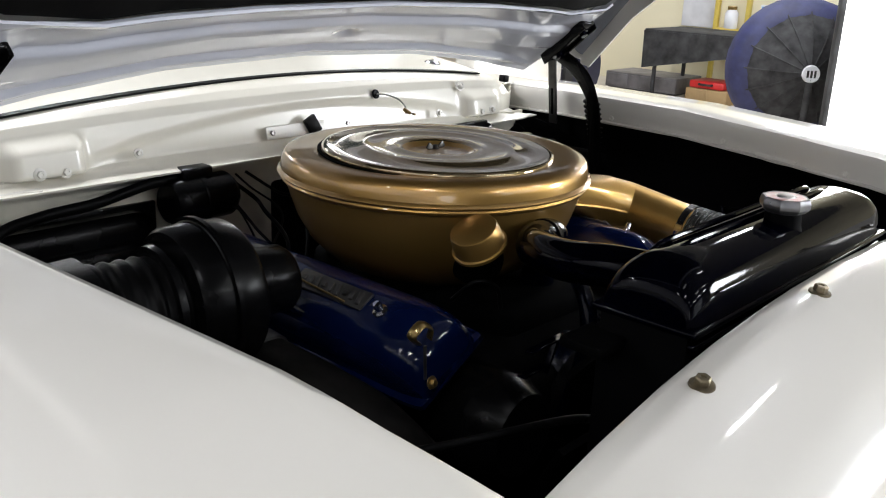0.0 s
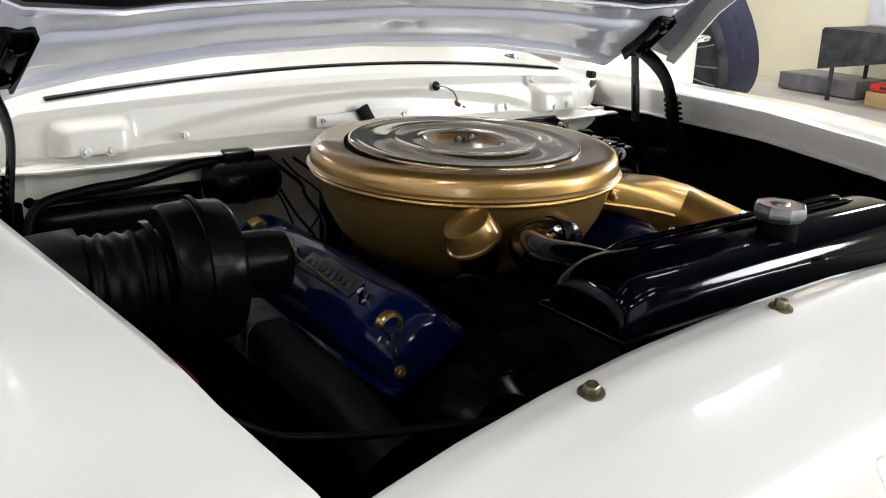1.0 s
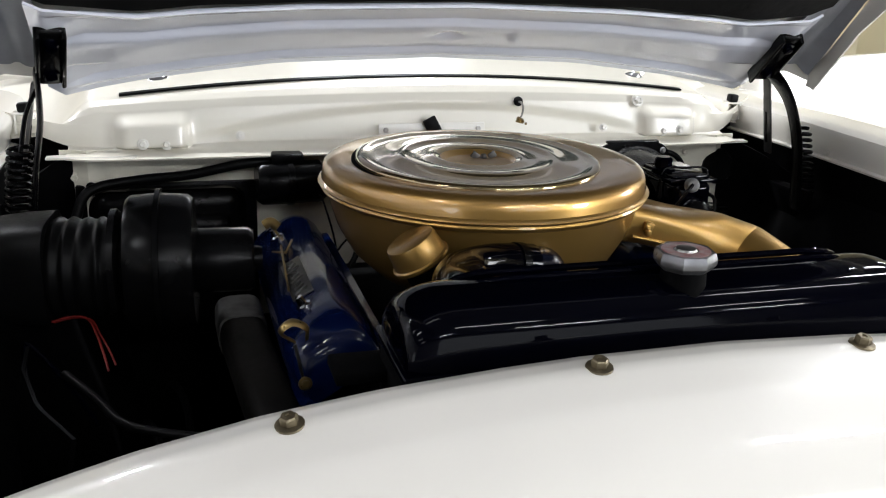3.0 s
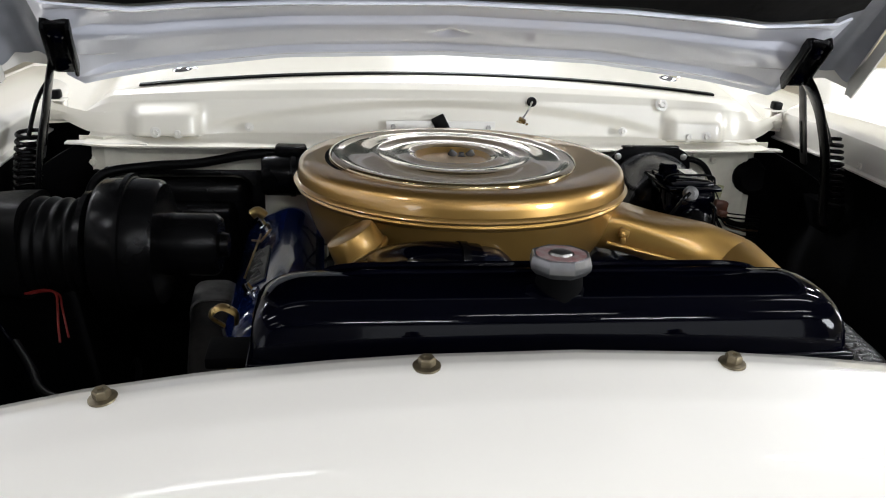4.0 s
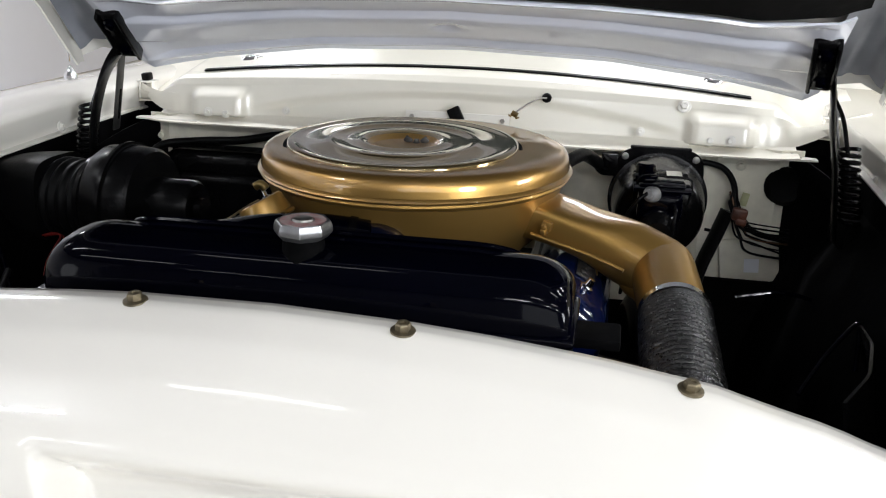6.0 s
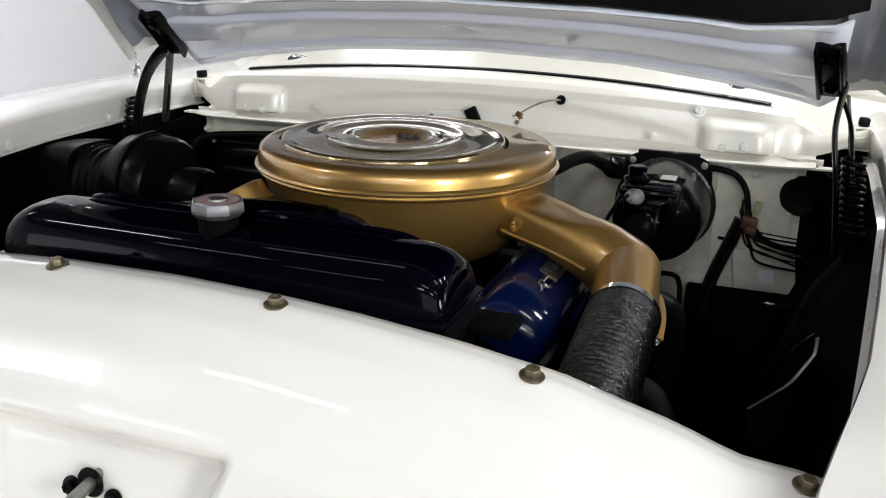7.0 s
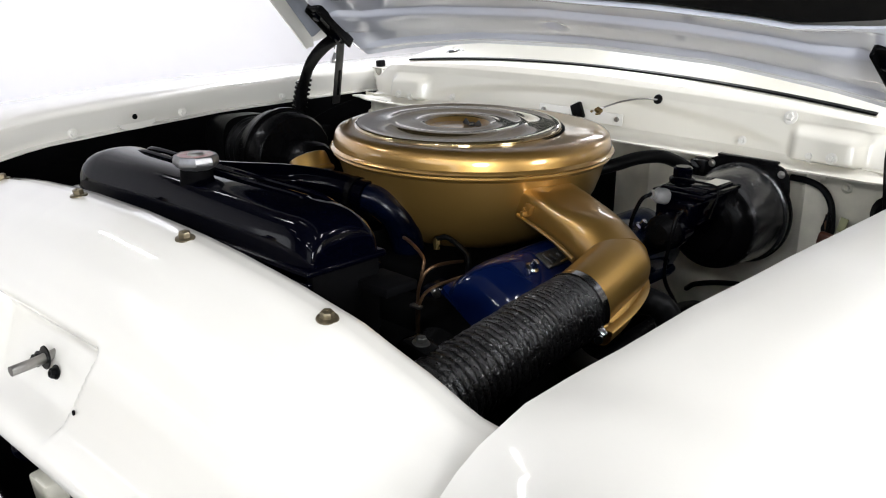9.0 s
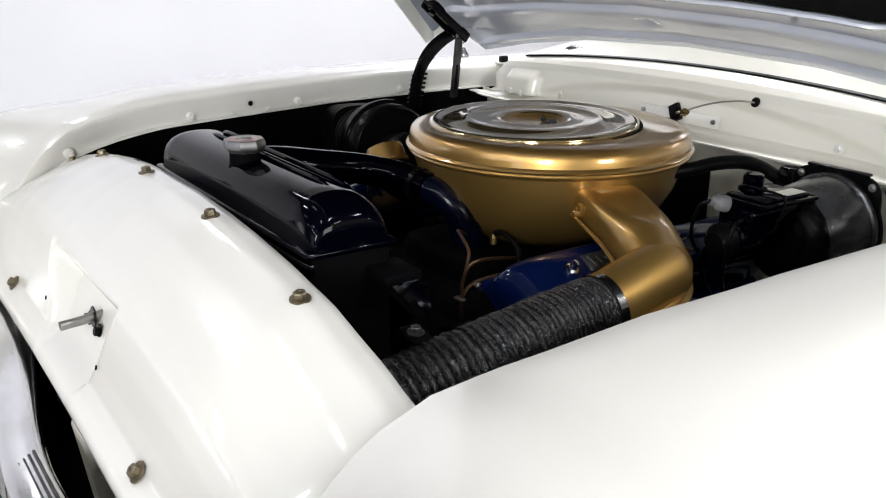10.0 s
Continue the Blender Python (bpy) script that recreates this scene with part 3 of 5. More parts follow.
def hood_point(x, v):
    ax = abs(x)
    zr = interp(ax, HX, [0.995, 0.986, 0.962, 0.938, 0.956, 0.970, 0.950])
    yr = 0.97 - 0.10 * max(0.0, (ax - 0.55) / 0.15) ** 1.5
    zg = interp(ax, [0, 0.25, 0.41, 0.48, 0.6, 0.625, 0.685, 0.70], [1.094, 1.088, 1.079, 1.072, 1.079, 1.090, 1.106, 1.088])
    if v <= 1:
        y, z = yr + (0.75 - yr) * v, zr + (zg - zr) * v
        if ax < 0.6:
            z += interp(v, [0, 0.05, 0.10, 0.125, 0.30, 0.375, 0.395, 0.58, 0.64, 0.665, 0.88, 0.93, 0.955, 1.0],
                        [0, 0.003, 0.0, 0.011, 0.014, 0.013, -0.003, -0.001, 0.001, 0.012, 0.013, 0.010, 0.002, 0.0]) * min(1.0, (0.6 - ax) / 0.04)
        r = math.hypot((x + 0.003) / 0.030, (y - 0.86) / 0.016)
        if r < 1.3:
            z += 0.007 * (0.5 + 0.5 * math.cos(math.pi * min(1, r / 1.3)))
        return Vector((x, y, z))
    d = (v - 1)
    return Vector((x * (1 - 0.06 * d), 0.75 - 0.80 * d, zg + 0.62 * d + 0.03 * (1 - (x / 0.7) ** 2) * math.sin(math.pi * min(1, d))))


def hood():
    xs = lin(-0.622, -0.60, 4) + lin(-0.58, -0.05, 22) + lin(-0.04, 0.04, 17) + lin(0.05, 0.58, 22) + lin(0.60, 0.622, 4)
    vs = lin(0, 1, 121)
    h = part("hood", sheet(hood_point, xs, vs, -0.004), HOODGREY, car, "open cream hood with pale grey ribbed underside", 60)
    # outer skin
    def skin(x, v):
        p = hood_point(x, v)
        return p + Vector((0, 0.012, 0.030 if v > 0.05 else 0.006))
    part("hood_skin", sheet(skin, lin(-0.715, 0.715, 40), lin(0, 1, 12) + lin(1.06, 1.86, 12), 0.003), CREAM, h, "", 60)
    # turned-down side edges
    for s in (-1, 1):
        part("side_flange", sheet(lambda v, w: hood_point(s * 0.70, v) + Vector((s * (0.002 + 0.012 * w), 0.0, 0.058 * w - 0.030 * smooth(0.0, 0.2, v))), lin(0, 1, 12) + lin(1.06, 1.86, 12), [0, 0.5, 1], 0.003), CREAM, h)
        part("hood_side", sheet(lambda v, w: hood_point(s * (0.615 + 0.088 * w), v) + Vector((0, 0, 0.022 + 0.006 * math.exp(-((w - 0.5) / 0.08) ** 2))), lin(0, 1, 30) + lin(1.06, 1.86, 12), lin(0, 1, 16), 0.002), HOODSHADE, h, "side of the hood skin, shaded in its colour")
    # black insulation pad between the braces
    part("insulation_pad", sheet(lambda x, v: hood_point(x, v) + Vector((0, 0, 0.006 + 0.003 * noise.noise((x * 9, v * 9, 0)))), lin(-0.64, 0.64, 60), lin(1.0, 1.80, 40), 0.008), PAD, h, "black felt insulation pad")
    part("front_brace", sheet(lambda x, v: hood_point(x, v) + Vector((0, 0, -0.002)), lin(-0.69, 0.69, 40), lin(1.78, 1.86, 5), 0.004), HOODGREY, h)
    return h


hood()


def hinge(s):
    tilt = pose(s * 0.606, 0.845, 1.012, -38, 0, -s * 9)
    e = part("hood_hinge", join(box(0.040, 0.142, 0.022, tilt @ pose(0, 0, -0.003), 0.009, 4), box(0.007, 0.136, 0.031, tilt @ pose(-s * 0.0175, 0, -0.006), 0.003), box(0.007, 0.105, 0.030, tilt @ pose(s * 0.0175, -0.015, -0.006), 0.003)), BLACK, car, "black spring hood hinge")
    for k in (-0.045, 0.035):
        part("hinge_bolt", lathe([(0, 0.004), (0.012, 0.004), (0.012, 0.001), (0.008, 0.0), (0.008, -0.007), (0, -0.008)], 8, tilt @ pose(0, k, -0.0175)), BLACKGLOSS, e)
    part("curved_arm", tube([(s * 0.632, 0.880, 0.975), (s * 0.624, 0.825, 0.950), (s * 0.622, 0.790, 0.915), (s * 0.632, 0.775, 0.85), (s * 0.645, 0.775, 0.74)], 0.014, 12, 8,
                            shape=lambda a, t: (0.32 * math.cos(a), 1.15 * math.sin(a))), BLACK, e)
    part("straight_link", box(0.006, 0.022, 0.15, pose(s * 0.653, 0.903, 0.890, 2, -s * 11, 0), 0.003), DARKSTEEL, e)
    part("link_slot", box(0.008, 0.006, 0.06, pose(s * 0.657, 0.904, 0.868, 2, -s * 11, 0), 0.001), BLACK, e)
    part("thin_rod", tube([(s * 0.630, 0.870, 0.960), (s * 0.645, 0.835, 0.925), (s * 0.653, 0.802, 0.875)], 0.0035, 8, 6), BLACK, e)
    turns, n = 11, 11 * 14
    coil = [(s * (0.653 + 0.012 * i / n) + 0.0155 * math.cos(2 * math.pi * turns * i / n), 0.800 - 0.02 * i / n + 0.0155 * math.sin(2 * math.pi * turns * i / n), 0.884 - 0.115 * i / n) for i in range(n + 1)]
    part("coil_spring", tube(coil, 0.0034, 7, 0), BLACK, e)
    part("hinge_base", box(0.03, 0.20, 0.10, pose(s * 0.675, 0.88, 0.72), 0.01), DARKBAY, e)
    return e


for hs in (-1, 1):
    hinge(hs)


# ---- grille, windscreen, door, wheels
def front_end():
    g = part("grille", join(tube([(-0.58, -0.150, 0.584), (-0.40, -0.168, 0.590), (-0.254, -0.184, 0.592), (-0.069, -0.215, 0.592), (0.08, -0.236, 0.592), (0.236, -0.240, 0.592), (0.58, -0.215, 0.589)], 0.026, 16, 8, shape=lambda a, t: (math.copysign(abs(math.cos(a)) ** 0.5, math.cos(a)), 0.26 * math.sin(a))), box(1.16, 0.012, 0.050, pose(0, -0.236, 0.568, -8), 0.004), box(1.16, 0.02, 0.03, pose(0, -0.226, 0.36), 0.004)), CHROME, car, "chrome front grille")
    for k in range(9):
        part("grille_bar", box(0.030, 0.05, 0.24, pose(-0.52 + k * 0.13, -0.239, 0.455), 0.006, 2), CHROME, g)
    for k in range(14):
        part("grille_slat", box(1.14, 0.03, 0.004, pose(0, -0.246, 0.365 + 0.0140 * k), 0.0015, 1), STEEL, g)
    part("latch_support", box(0.045, 0.025, 0.26, pose(0.055, -0.140, 0.46, 8), 0.004), FIREWALL, car)
    for k in range(6):
        part("louver", box(0.150, 0.0035, 0.006, pose(0.185 + 0.006 * k, -0.226 - 0.0065 * k, 0.5975 - 0.0006 * k, 0, 0, 1), 0.001, 1), DARKSTEEL, g)
    # black boxes, tray and sheet added to darken the gap behind the grille
    for s in (-1, 1):
        part("nose_shade_box", box(0.36, 0.12, 0.34, pose(s * 0.785, -0.14, 0.46), 0.01), DARKBAY, car)
    part("gap_shade_floor", box(1.8, 0.46, 0.02, pose(0, -0.20, 0.29), 0.004), DARKBAY, car)
    part("grille_shade_sheet", box(1.15, 0.01, 0.33, pose(0, -0.06, 0.47), 0), DARKBAY, car)
    part("bumper", tube([(-0.98, -0.30, 0.34), (-0.7, -0.40, 0.34), (0, -0.43, 0.34), (0.7, -0.40, 0.34), (0.98, -0.30, 0.34)], 0.06, 16, 8, shape=lambda a, t: (0.5 * math.cos(a), math.sin(a))), CHROME, car)
    for s in (-1, 1):
        w = part("wheel", lathe([(0.0, -0.10), (0.19, -0.10), (0.20, -0.06), (0.20, 0.06), (0.19, 0.10), (0, 0.10)], 32, pose(s * 0.80, 0.36, 0.36, 0, 90, 0)), CHROME, car)
        part("tyre", lathe([(0.20, -0.09), (0.30, -0.105), (0.345, -0.09), (0.36, -0.05), (0.36, 0.05), (0.345, 0.09), (0.30, 0.105), (0.20, 0.09)], 40, pose(s * 0.80, 0.36, 0.36, 0, 90, 0), True), RUBBER, w)
    part("windscreen", sheet(lambda x, v: Vector((x, 1.36 + 0.45 * v - 0.12 * (1 - (x / 0.75) ** 2) * 0.3, 0.965 + 0.40 * v)), lin(-0.75, 0.75, 16), lin(0, 1, 6), 0.005), GLASSDARK, car)
    part("car_cabin", join(box(1.94, 2.2, 0.60, pose(0, 2.62, 0.56), 0.05, 3), box(1.45, 1.5, 0.42, pose(0, 2.6, 1.05), 0.12, 4)), CREAM, car)
    # open driver's door
    d = part("door", box(0.07, 1.18, 0.68, pose(1.53, 1.685, 0.58, 0, 0, -67), 0.02, 3), CREAM, car, "open cream car door")
    part("door_handle", join(tube([(1.93, 1.805, 0.870), (1.95, 1.772, 0.873), (2.05, 1.815, 0.871), (2.075, 1.862, 0.869)], 0.011, 10, 5)), CHROME, d)
    part("antenna", join(lathe([(0, 0), (0.026, 0), (0.022, 0.02), (0.012, 0.035), (0.006, 0.05), (0, 0.052)], 20, pose(-0.86, 1.07, 0.880) @ Matrix.Scale(0.62, 4)), tube([(-0.86, 1.07, 0.92), (-0.862, 1.075, 1.30)], 0.0025, 8, 0)), CHROME, fender_l)


front_end()

# ================================================================ air cleaner
AX, AY = -0.008, 0.645


def air_cleaner():
    a = thing("air_cleaner", "round gold painted air cleaner with a snorkel, on the engine", "air cleaner")
    a.location = (AX, AY, 0.66)
    inv = Matrix.Translation((-AX, -AY, -0.66))

    def put(name, bm, mat, parent, label="", sharp=38):
        bmesh.ops.transform(bm, matrix=inv, verts=bm.verts)
        return part(name, bm, mat, parent, label, sharp)
    at = pose(AX, AY, 0)
    bowl = put("bowl", lathe([(0.0, 0.695), (0.09, 0.695), (0.13, 0.705), (0.165, 0.725), (0.195, 0.755), (0.214, 0.790), (0.224, 0.820), (0.229, 0.838), (0.236, 0.842),
                              (0.2375, 0.845), (0.236, 0.848), (0.2, 0.848), (0, 0.848)], 96, at), GOLD, a)
    lid = put("lid", lathe([(0.0, 0.852), (0.228, 0.8495), (0.2395, 0.8498), (0.241, 0.852), (0.2395, 0.8545), (0.2360, 0.857), (0.2352, 0.865), (0.2342, 0.8715), (0.2318, 0.8775), (0.2270, 0.8815), (0.2190, 0.8838),
                            (0.2050, 0.8846), (0.1850, 0.8836), (0, 0.8835)], 128, at), LIDENAMEL, a, "gold lid with a pressed ring")
    c = pose(-0.030, 0.641, 0, 1.0, 0.4, 0)
    put("lid_groove", lathe([(0.1755, 0.8825), (0.181, 0.8825), (0.181, 0.8848), (0.1755, 0.8848)], 96, c, True), DARKBAY, lid)
    put("lid_disc", lathe([(0.1735, 0.8820), (0.1755, 0.8875), (0.174, 0.8910), (0.170, 0.8925), (0.164, 0.8920), (0.158, 0.8900), (0.150, 0.8900), (0.122, 0.8910), (0.117, 0.8930),
                           (0.111, 0.8940), (0.105, 0.8930), (0.100, 0.8910), (0.072, 0.8910), (0.066, 0.8927), (0.060, 0.8920), (0.0535, 0.8880), (0.047, 0.8825), (0.0, 0.8800)], 128, c), LIDGOLD, lid, "worn bronze lid disc with stamped rings", 60)
    put("lid_well", lathe([(0.0545, 0.8892), (0.0530, 0.8888), (0.0475, 0.8836), (0.040, 0.8822), (0.0, 0.8812)], 64, c), GOLD, lid, "gold sunken centre of the lid", 60)
    put("wing_nut", join(lathe([(0, 0.8730), (0.010, 0.8730), (0.009, 0.8820), (0.004, 0.8850), (0.004, 0.8890), (0, 0.8900)], 14, at),
                              box(0.012, 0.003, 0.010, at @ pose(0.013, 0, 0.887, 0, -35), 0.001), box(0.012, 0.003, 0.010, at @ pose(-0.013, 0, 0.887, 0, 35), 0.001)), DARKSTEEL, lid)
    # breather cap on the front of the bowl
    st = Matrix.Translation((-0.152, 0.420, 0.796)) @ Vector((-0.50, 0.03, 0.86)).to_track_quat("Z", "Y").to_matrix().to_4x4()
    # neck in near-black; its shade is in the colour
    put("breather_neck", tube([(-0.158, 0.420, 0.808), (-0.150, 0.422, 0.790), (-0.128, 0.450, 0.768), (-0.085, 0.510, 0.752)], 0.026, 28, 6), DARKBAY, a)
    put("breather_cap", lathe([(0, 0.014), (0.035, 0.014), (0.0372, 0.016), (0.0372, 0.020), (0.0345, 0.0215), (0.0340, 0.024), (0.0322, 0.043), (0.0308, 0.0465), (0.028, 0.0478), (0.0, 0.0472)], 56, st), GOLD, a, "gold round breather cap")
    # snorkel: a flat boxy arm running into the side of a round elbow
    def squarish(al, t):
        ca, sa = math.cos(al), math.sin(al)
        e = 0.42 + 0.56 * smooth(0.35, 0.78, t)
        return (math.copysign(abs(ca) ** e, ca) * 1.02, math.copysign(abs(sa) ** e, sa) * (0.58 + 0.43 * smooth(0.35, 0.78, t)))
    sn = put("snorkel", tube([(0.135, 0.600, 0.803), (0.205, 0.585, 0.799), (0.280, 0.566, 0.780), (0.328, 0.548, 0.764), (0.372, 0.524, 0.752)],
                             lambda t: 0.052 - 0.0075 * t, 40, 10, shape=squarish), GOLD, a, "gold snorkel arm bending forward")
    mouth, knee = Vector((0.386, 0.400, 0.729)), Vector((0.372, 0.522, 0.752))
    along = (knee - mouth).normalized()
    bore = [mouth.lerp(knee, k / 8) for k in range(9)] + [knee + along * 0.0445 * math.sin(math.pi / 2 * k / 10) for k in range(1, 11)]
    reach = [0.0445] * 9 + [max(0.0445 * math.cos(math.pi / 2 * k / 10), 0.002) for k in range(1, 11)]
    put("elbow", tube(bore, lambda t: reach[round(t * 18)], 40, 0), GOLD, sn, "round gold elbow")
    run = spline([(0.280, 0.566, 0.782), (0.328, 0.550, 0.768), (0.364, 0.522, 0.754), (0.381, 0.472, 0.742), (0.386, 0.410, 0.731)], 8)
    lip = []
    for k, p in enumerate(run):
        d = (run[min(k + 1, len(run) - 1)] - run[max(k - 1, 0)]).normalized()
        lip.append(p + Vector((-d.y, d.x, 0)).normalized() * 0.0455 + Vector((0, 0, -0.026)))
    put("snorkel_flange", tube(lip[6:], 0.003, 8, 0, shape=lambda a, t: (2.3 * math.cos(a), 0.75 * math.sin(a))), GOLD, sn)
    put("elbow_shell", tube([p + Vector((0.004, 0.002, -0.032)) for p in run[6:-2]], lambda t: 0.037 * (0.55 + 0.45 * math.sin(math.pi * min(0.5, t * 2.0 + 0.08))), 28, 0, shape=lambda a, t: (1.05 * math.copysign(abs(math.cos(a)) ** 0.7, math.cos(a)), 0.72 * math.copysign(abs(math.sin(a)) ** 0.7, math.sin(a)))), GOLD, sn, "lower half of the gold elbow")
    put("snorkel_seam", tube([(0.185, 0.532, 0.787), (0.270, 0.509, 0.770), (0.318, 0.492, 0.757)], 0.003, 8, 5), GOLD, sn)
    put("snorkel_bracket", join(box(0.014, 0.010, 0.014, pose(0.208, 0.530, 0.801, 0, 15, -15), 0.002), box(0.008, 0.016, 0.009, pose(0.205, 0.525, 0.794, 0, 0, -15), 0.002)), GOLD, sn)
    stub = spline([(0.385, 0.545, 0.698), (0.412, 0.560, 0.698), (0.430, 0.568, 0.680), (0.433, 0.573, 0.645), (0.425, 0.575, 0.56)], 12)
    put("stub_hose", tube(stub, lambda u: 0.0195 + 0.0004 * math.sin(u * 40), 28, 0), RUBBER, sn, "dull black rubber stub hose")
    b = bolt(sn, (0.204, 0.524, 0.801), (-0.2, -1, 0.2), GOLD, 0.40)
    b.matrix_world = inv @ b.matrix_world
    return a


air_cleaner()


# ================================================================ intake hose
def intake_hose():
    t = thing("air_intake_hose", "black ribbed fabric air intake hose clamped to the snorkel", "hose")
    t.location = (0.388, 0.40, 0.70)
    inv = Matrix.Translation(-t.location)
    pts = spline([(0.386, 0.412, 0.7305), (0.387, 0.33, 0.723), (0.390, 0.22, 0.710), (0.386, 0.10, 0.690), (0.378, 0.0, 0.665), (0.373, -0.05, 0.645)], 130)
    n = len(pts)

    def rad(u):
        w = u * 2 * math.pi * 58 + 1.8 * noise.noise((u * 23, 0, 4))
        return 0.0424 + 0.0044 * abs(math.sin(w / 2)) ** 0.6 + 0.0010 * noise.noise((u * 40, 3, 1))
    bm = tube(pts, rad, 96, 0)
    for v in bm.verts:
        v.co += Vector((0, noise.noise(v.co * 30), 0)) * 0.0015
        v.co += Vector((noise.noise(v.co * 130), noise.noise(v.co * 90 + Vector((5, 1, 2))), noise.noise(v.co * 90 + Vector((9, 4, 7))))) * 0.0008
        v.co += Vector((noise.noise(v.co * 290 + Vector((3, 3, 3))), noise.noise(v.co * 310), noise.noise(v.co * 300 + Vector((7, 1, 5))))) * 0.0011
    bmesh.ops.transform(bm, matrix=inv, verts=bm.verts)
    part("hose", bm, HOSEFAB, t, "", 80)
    ax = (pts[0] - pts[24]).normalized()
    m = Matrix.Translation(pts[12]) @ ax.to_track_quat("Z", "Y").to_matrix().to_4x4()
    cl = lathe([(0.0450, -0.006), (0.0480, -0.006), (0.0480, 0.006), (0.0450, 0.006)], 48, inv @ m, True)
    c = part("hose_clamp", cl, CHROME, t, "bright steel hose clamp")
    part("clamp_screw", join(box(0.014, 0.012, 0.016, inv @ pose(0.428, 0.398, 0.706, 0, 40), 0.002), lathe([(0, 0), (0.006, 0), (0.006, 0.004), (0, 0.005)], 12, inv @ pose(0.432, 0.391, 0.702, 90, 0, 30))), CHROME, c)


intake_hose()


# ================================================================ radiator
def radiator():
    r = thing("radiator", "gloss black radiator with a wide rounded top tank", "radiator")
    r.location = (0, 0.11, 0.30)
    inv = Matrix.Translation(-r.location)

    def put(name, bm, mat, parent, label="", sharp=38):
        bmesh.ops.transform(bm, matrix=inv, verts=bm.verts)
        return part(name, bm, mat, parent, label, sharp)
    # cross-section, front to back
    sec = [(0.062, 0.830), (0.062, 0.838), (0.0635, 0.848), (0.0660, 0.861), (0.0705, 0.8725), (0.0785, 0.8815), (0.090, 0.8870), (0.106, 0.8895), (0.122, 0.890), (0.134, 0.889), (0.144, 0.887), (0.153, 0.8825),
           (0.163, 0.874), (0.170, 0.860), (0.173, 0.846), (0.174, 0.838), (0.174, 0.830)]
    cy, cz = 0.118, 0.838
    xs = []
    for i in range(9):
        a = math.pi / 2 * i / 8
        xs.append((-0.268 + 0.050 * (1 - math.cos(a)), math.sin(a)))
    cols = xs + [(0.0, 1.0)] + [(-x, k) for x, k in reversed(xs)]
    bm = bmesh.new()
    g = []
    for x, k in cols:
        kk = 0.24 + 0.76 * k ** 0.75
        ring = []
        for y, z in sec:
            low = z <= 0.8385
            yy = cy + (y - cy) * (0.76 + 0.24 * k ** 0.6)
            zz = z if low else cz + (z - cz) * kk
            ring.append(bm.verts.new((x, yy, zz)))
        g.append(ring)
    for a, b in zip(g, g[1:]):
        for j in range(len(sec) - 1):
            bm.faces.new((a[j], b[j], b[j + 1], a[j + 1]))
        bm.faces.new((a[-1], b[-1], b[0], a[0]))
    bm.faces.new(g[0])
    bm.faces.new(g[-1][::-1])
    tank = put("top_tank", bm, BLACKGLOSS, r, "gloss black pressed steel tank", 72)
    put("tank_flange", join(box(0.544, 0.120, 0.009, pose(0, 0.118, 0.8300), 0.004, 3), box(0.532, 0.112, 0.008, pose(0, 0.118, 0.8150), 0.0035, 3)), BLACKGLOSS, tank)
    put("tank_bead", tube([(-0.215, 0.155, 0.872), (-0.19, 0.148, 0.888), (-0.10, 0.146, 0.8905), (0.10, 0.146, 0.8905), (0.19, 0.148, 0.888), (0.222, 0.156, 0.870), (0.236, 0.162, 0.842)], 0.0035, 8, 8), BLACKGLOSS, tank)
    put("tank_bead", tube([(-0.205, 0.130, 0.876), (-0.180, 0.126, 0.8895), (-0.10, 0.124, 0.8915), (0.10, 0.124, 0.8915), (0.185, 0.126, 0.8895), (0.210, 0.130, 0.876)], 0.003, 8, 8), BLACKGLOSS, tank)
    put("filler_neck", lathe([(0.0290, 0.868), (0.0245, 0.878), (0.0215, 0.883), (0.0205, 0.8990), (0.0, 0.8990)], 28, pose(0.002, 0.100, 0)), DARKBAY, tank)
    # octagonal cap
    c8 = [(0, 0.8985), (0.0200, 0.8985), (0.0240, 0.9000), (0.0284, 0.9050), (0.0290, 0.9075), (0.0288, 0.9110), (0.0272, 0.9160), (0.0262, 0.9170), (0.0246, 0.9162), (0.0, 0.9162)]
    cap = put("radiator_cap", lathe(c8, 8, pose(0.002, 0.100, 0, 0, 0, 12)), CAPGREY, r, "octagonal cast metal pressure cap with worn red print", 25)
    put("cap_print", lathe([(0.0120, 0.9158), (0.0120, 0.9168), (0.0225, 0.9168), (0.0225, 0.9158)], 32, pose(0.002, 0.100, 0), True), CAPRED, cap)
    put("cap_rivet", lathe([(0, 0.9160), (0.0105, 0.9160), (0.0095, 0.9184), (0.0065, 0.9194), (0.0, 0.9190)], 24, pose(0.002, 0.100, 0)), STEEL, cap)
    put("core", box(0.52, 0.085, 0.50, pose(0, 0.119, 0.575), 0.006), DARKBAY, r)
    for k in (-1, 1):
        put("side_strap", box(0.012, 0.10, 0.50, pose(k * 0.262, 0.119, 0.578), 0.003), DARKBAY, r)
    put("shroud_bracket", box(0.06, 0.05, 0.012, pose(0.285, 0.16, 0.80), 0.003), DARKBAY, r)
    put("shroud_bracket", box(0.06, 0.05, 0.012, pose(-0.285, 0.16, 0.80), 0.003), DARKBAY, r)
    return r


radiator()


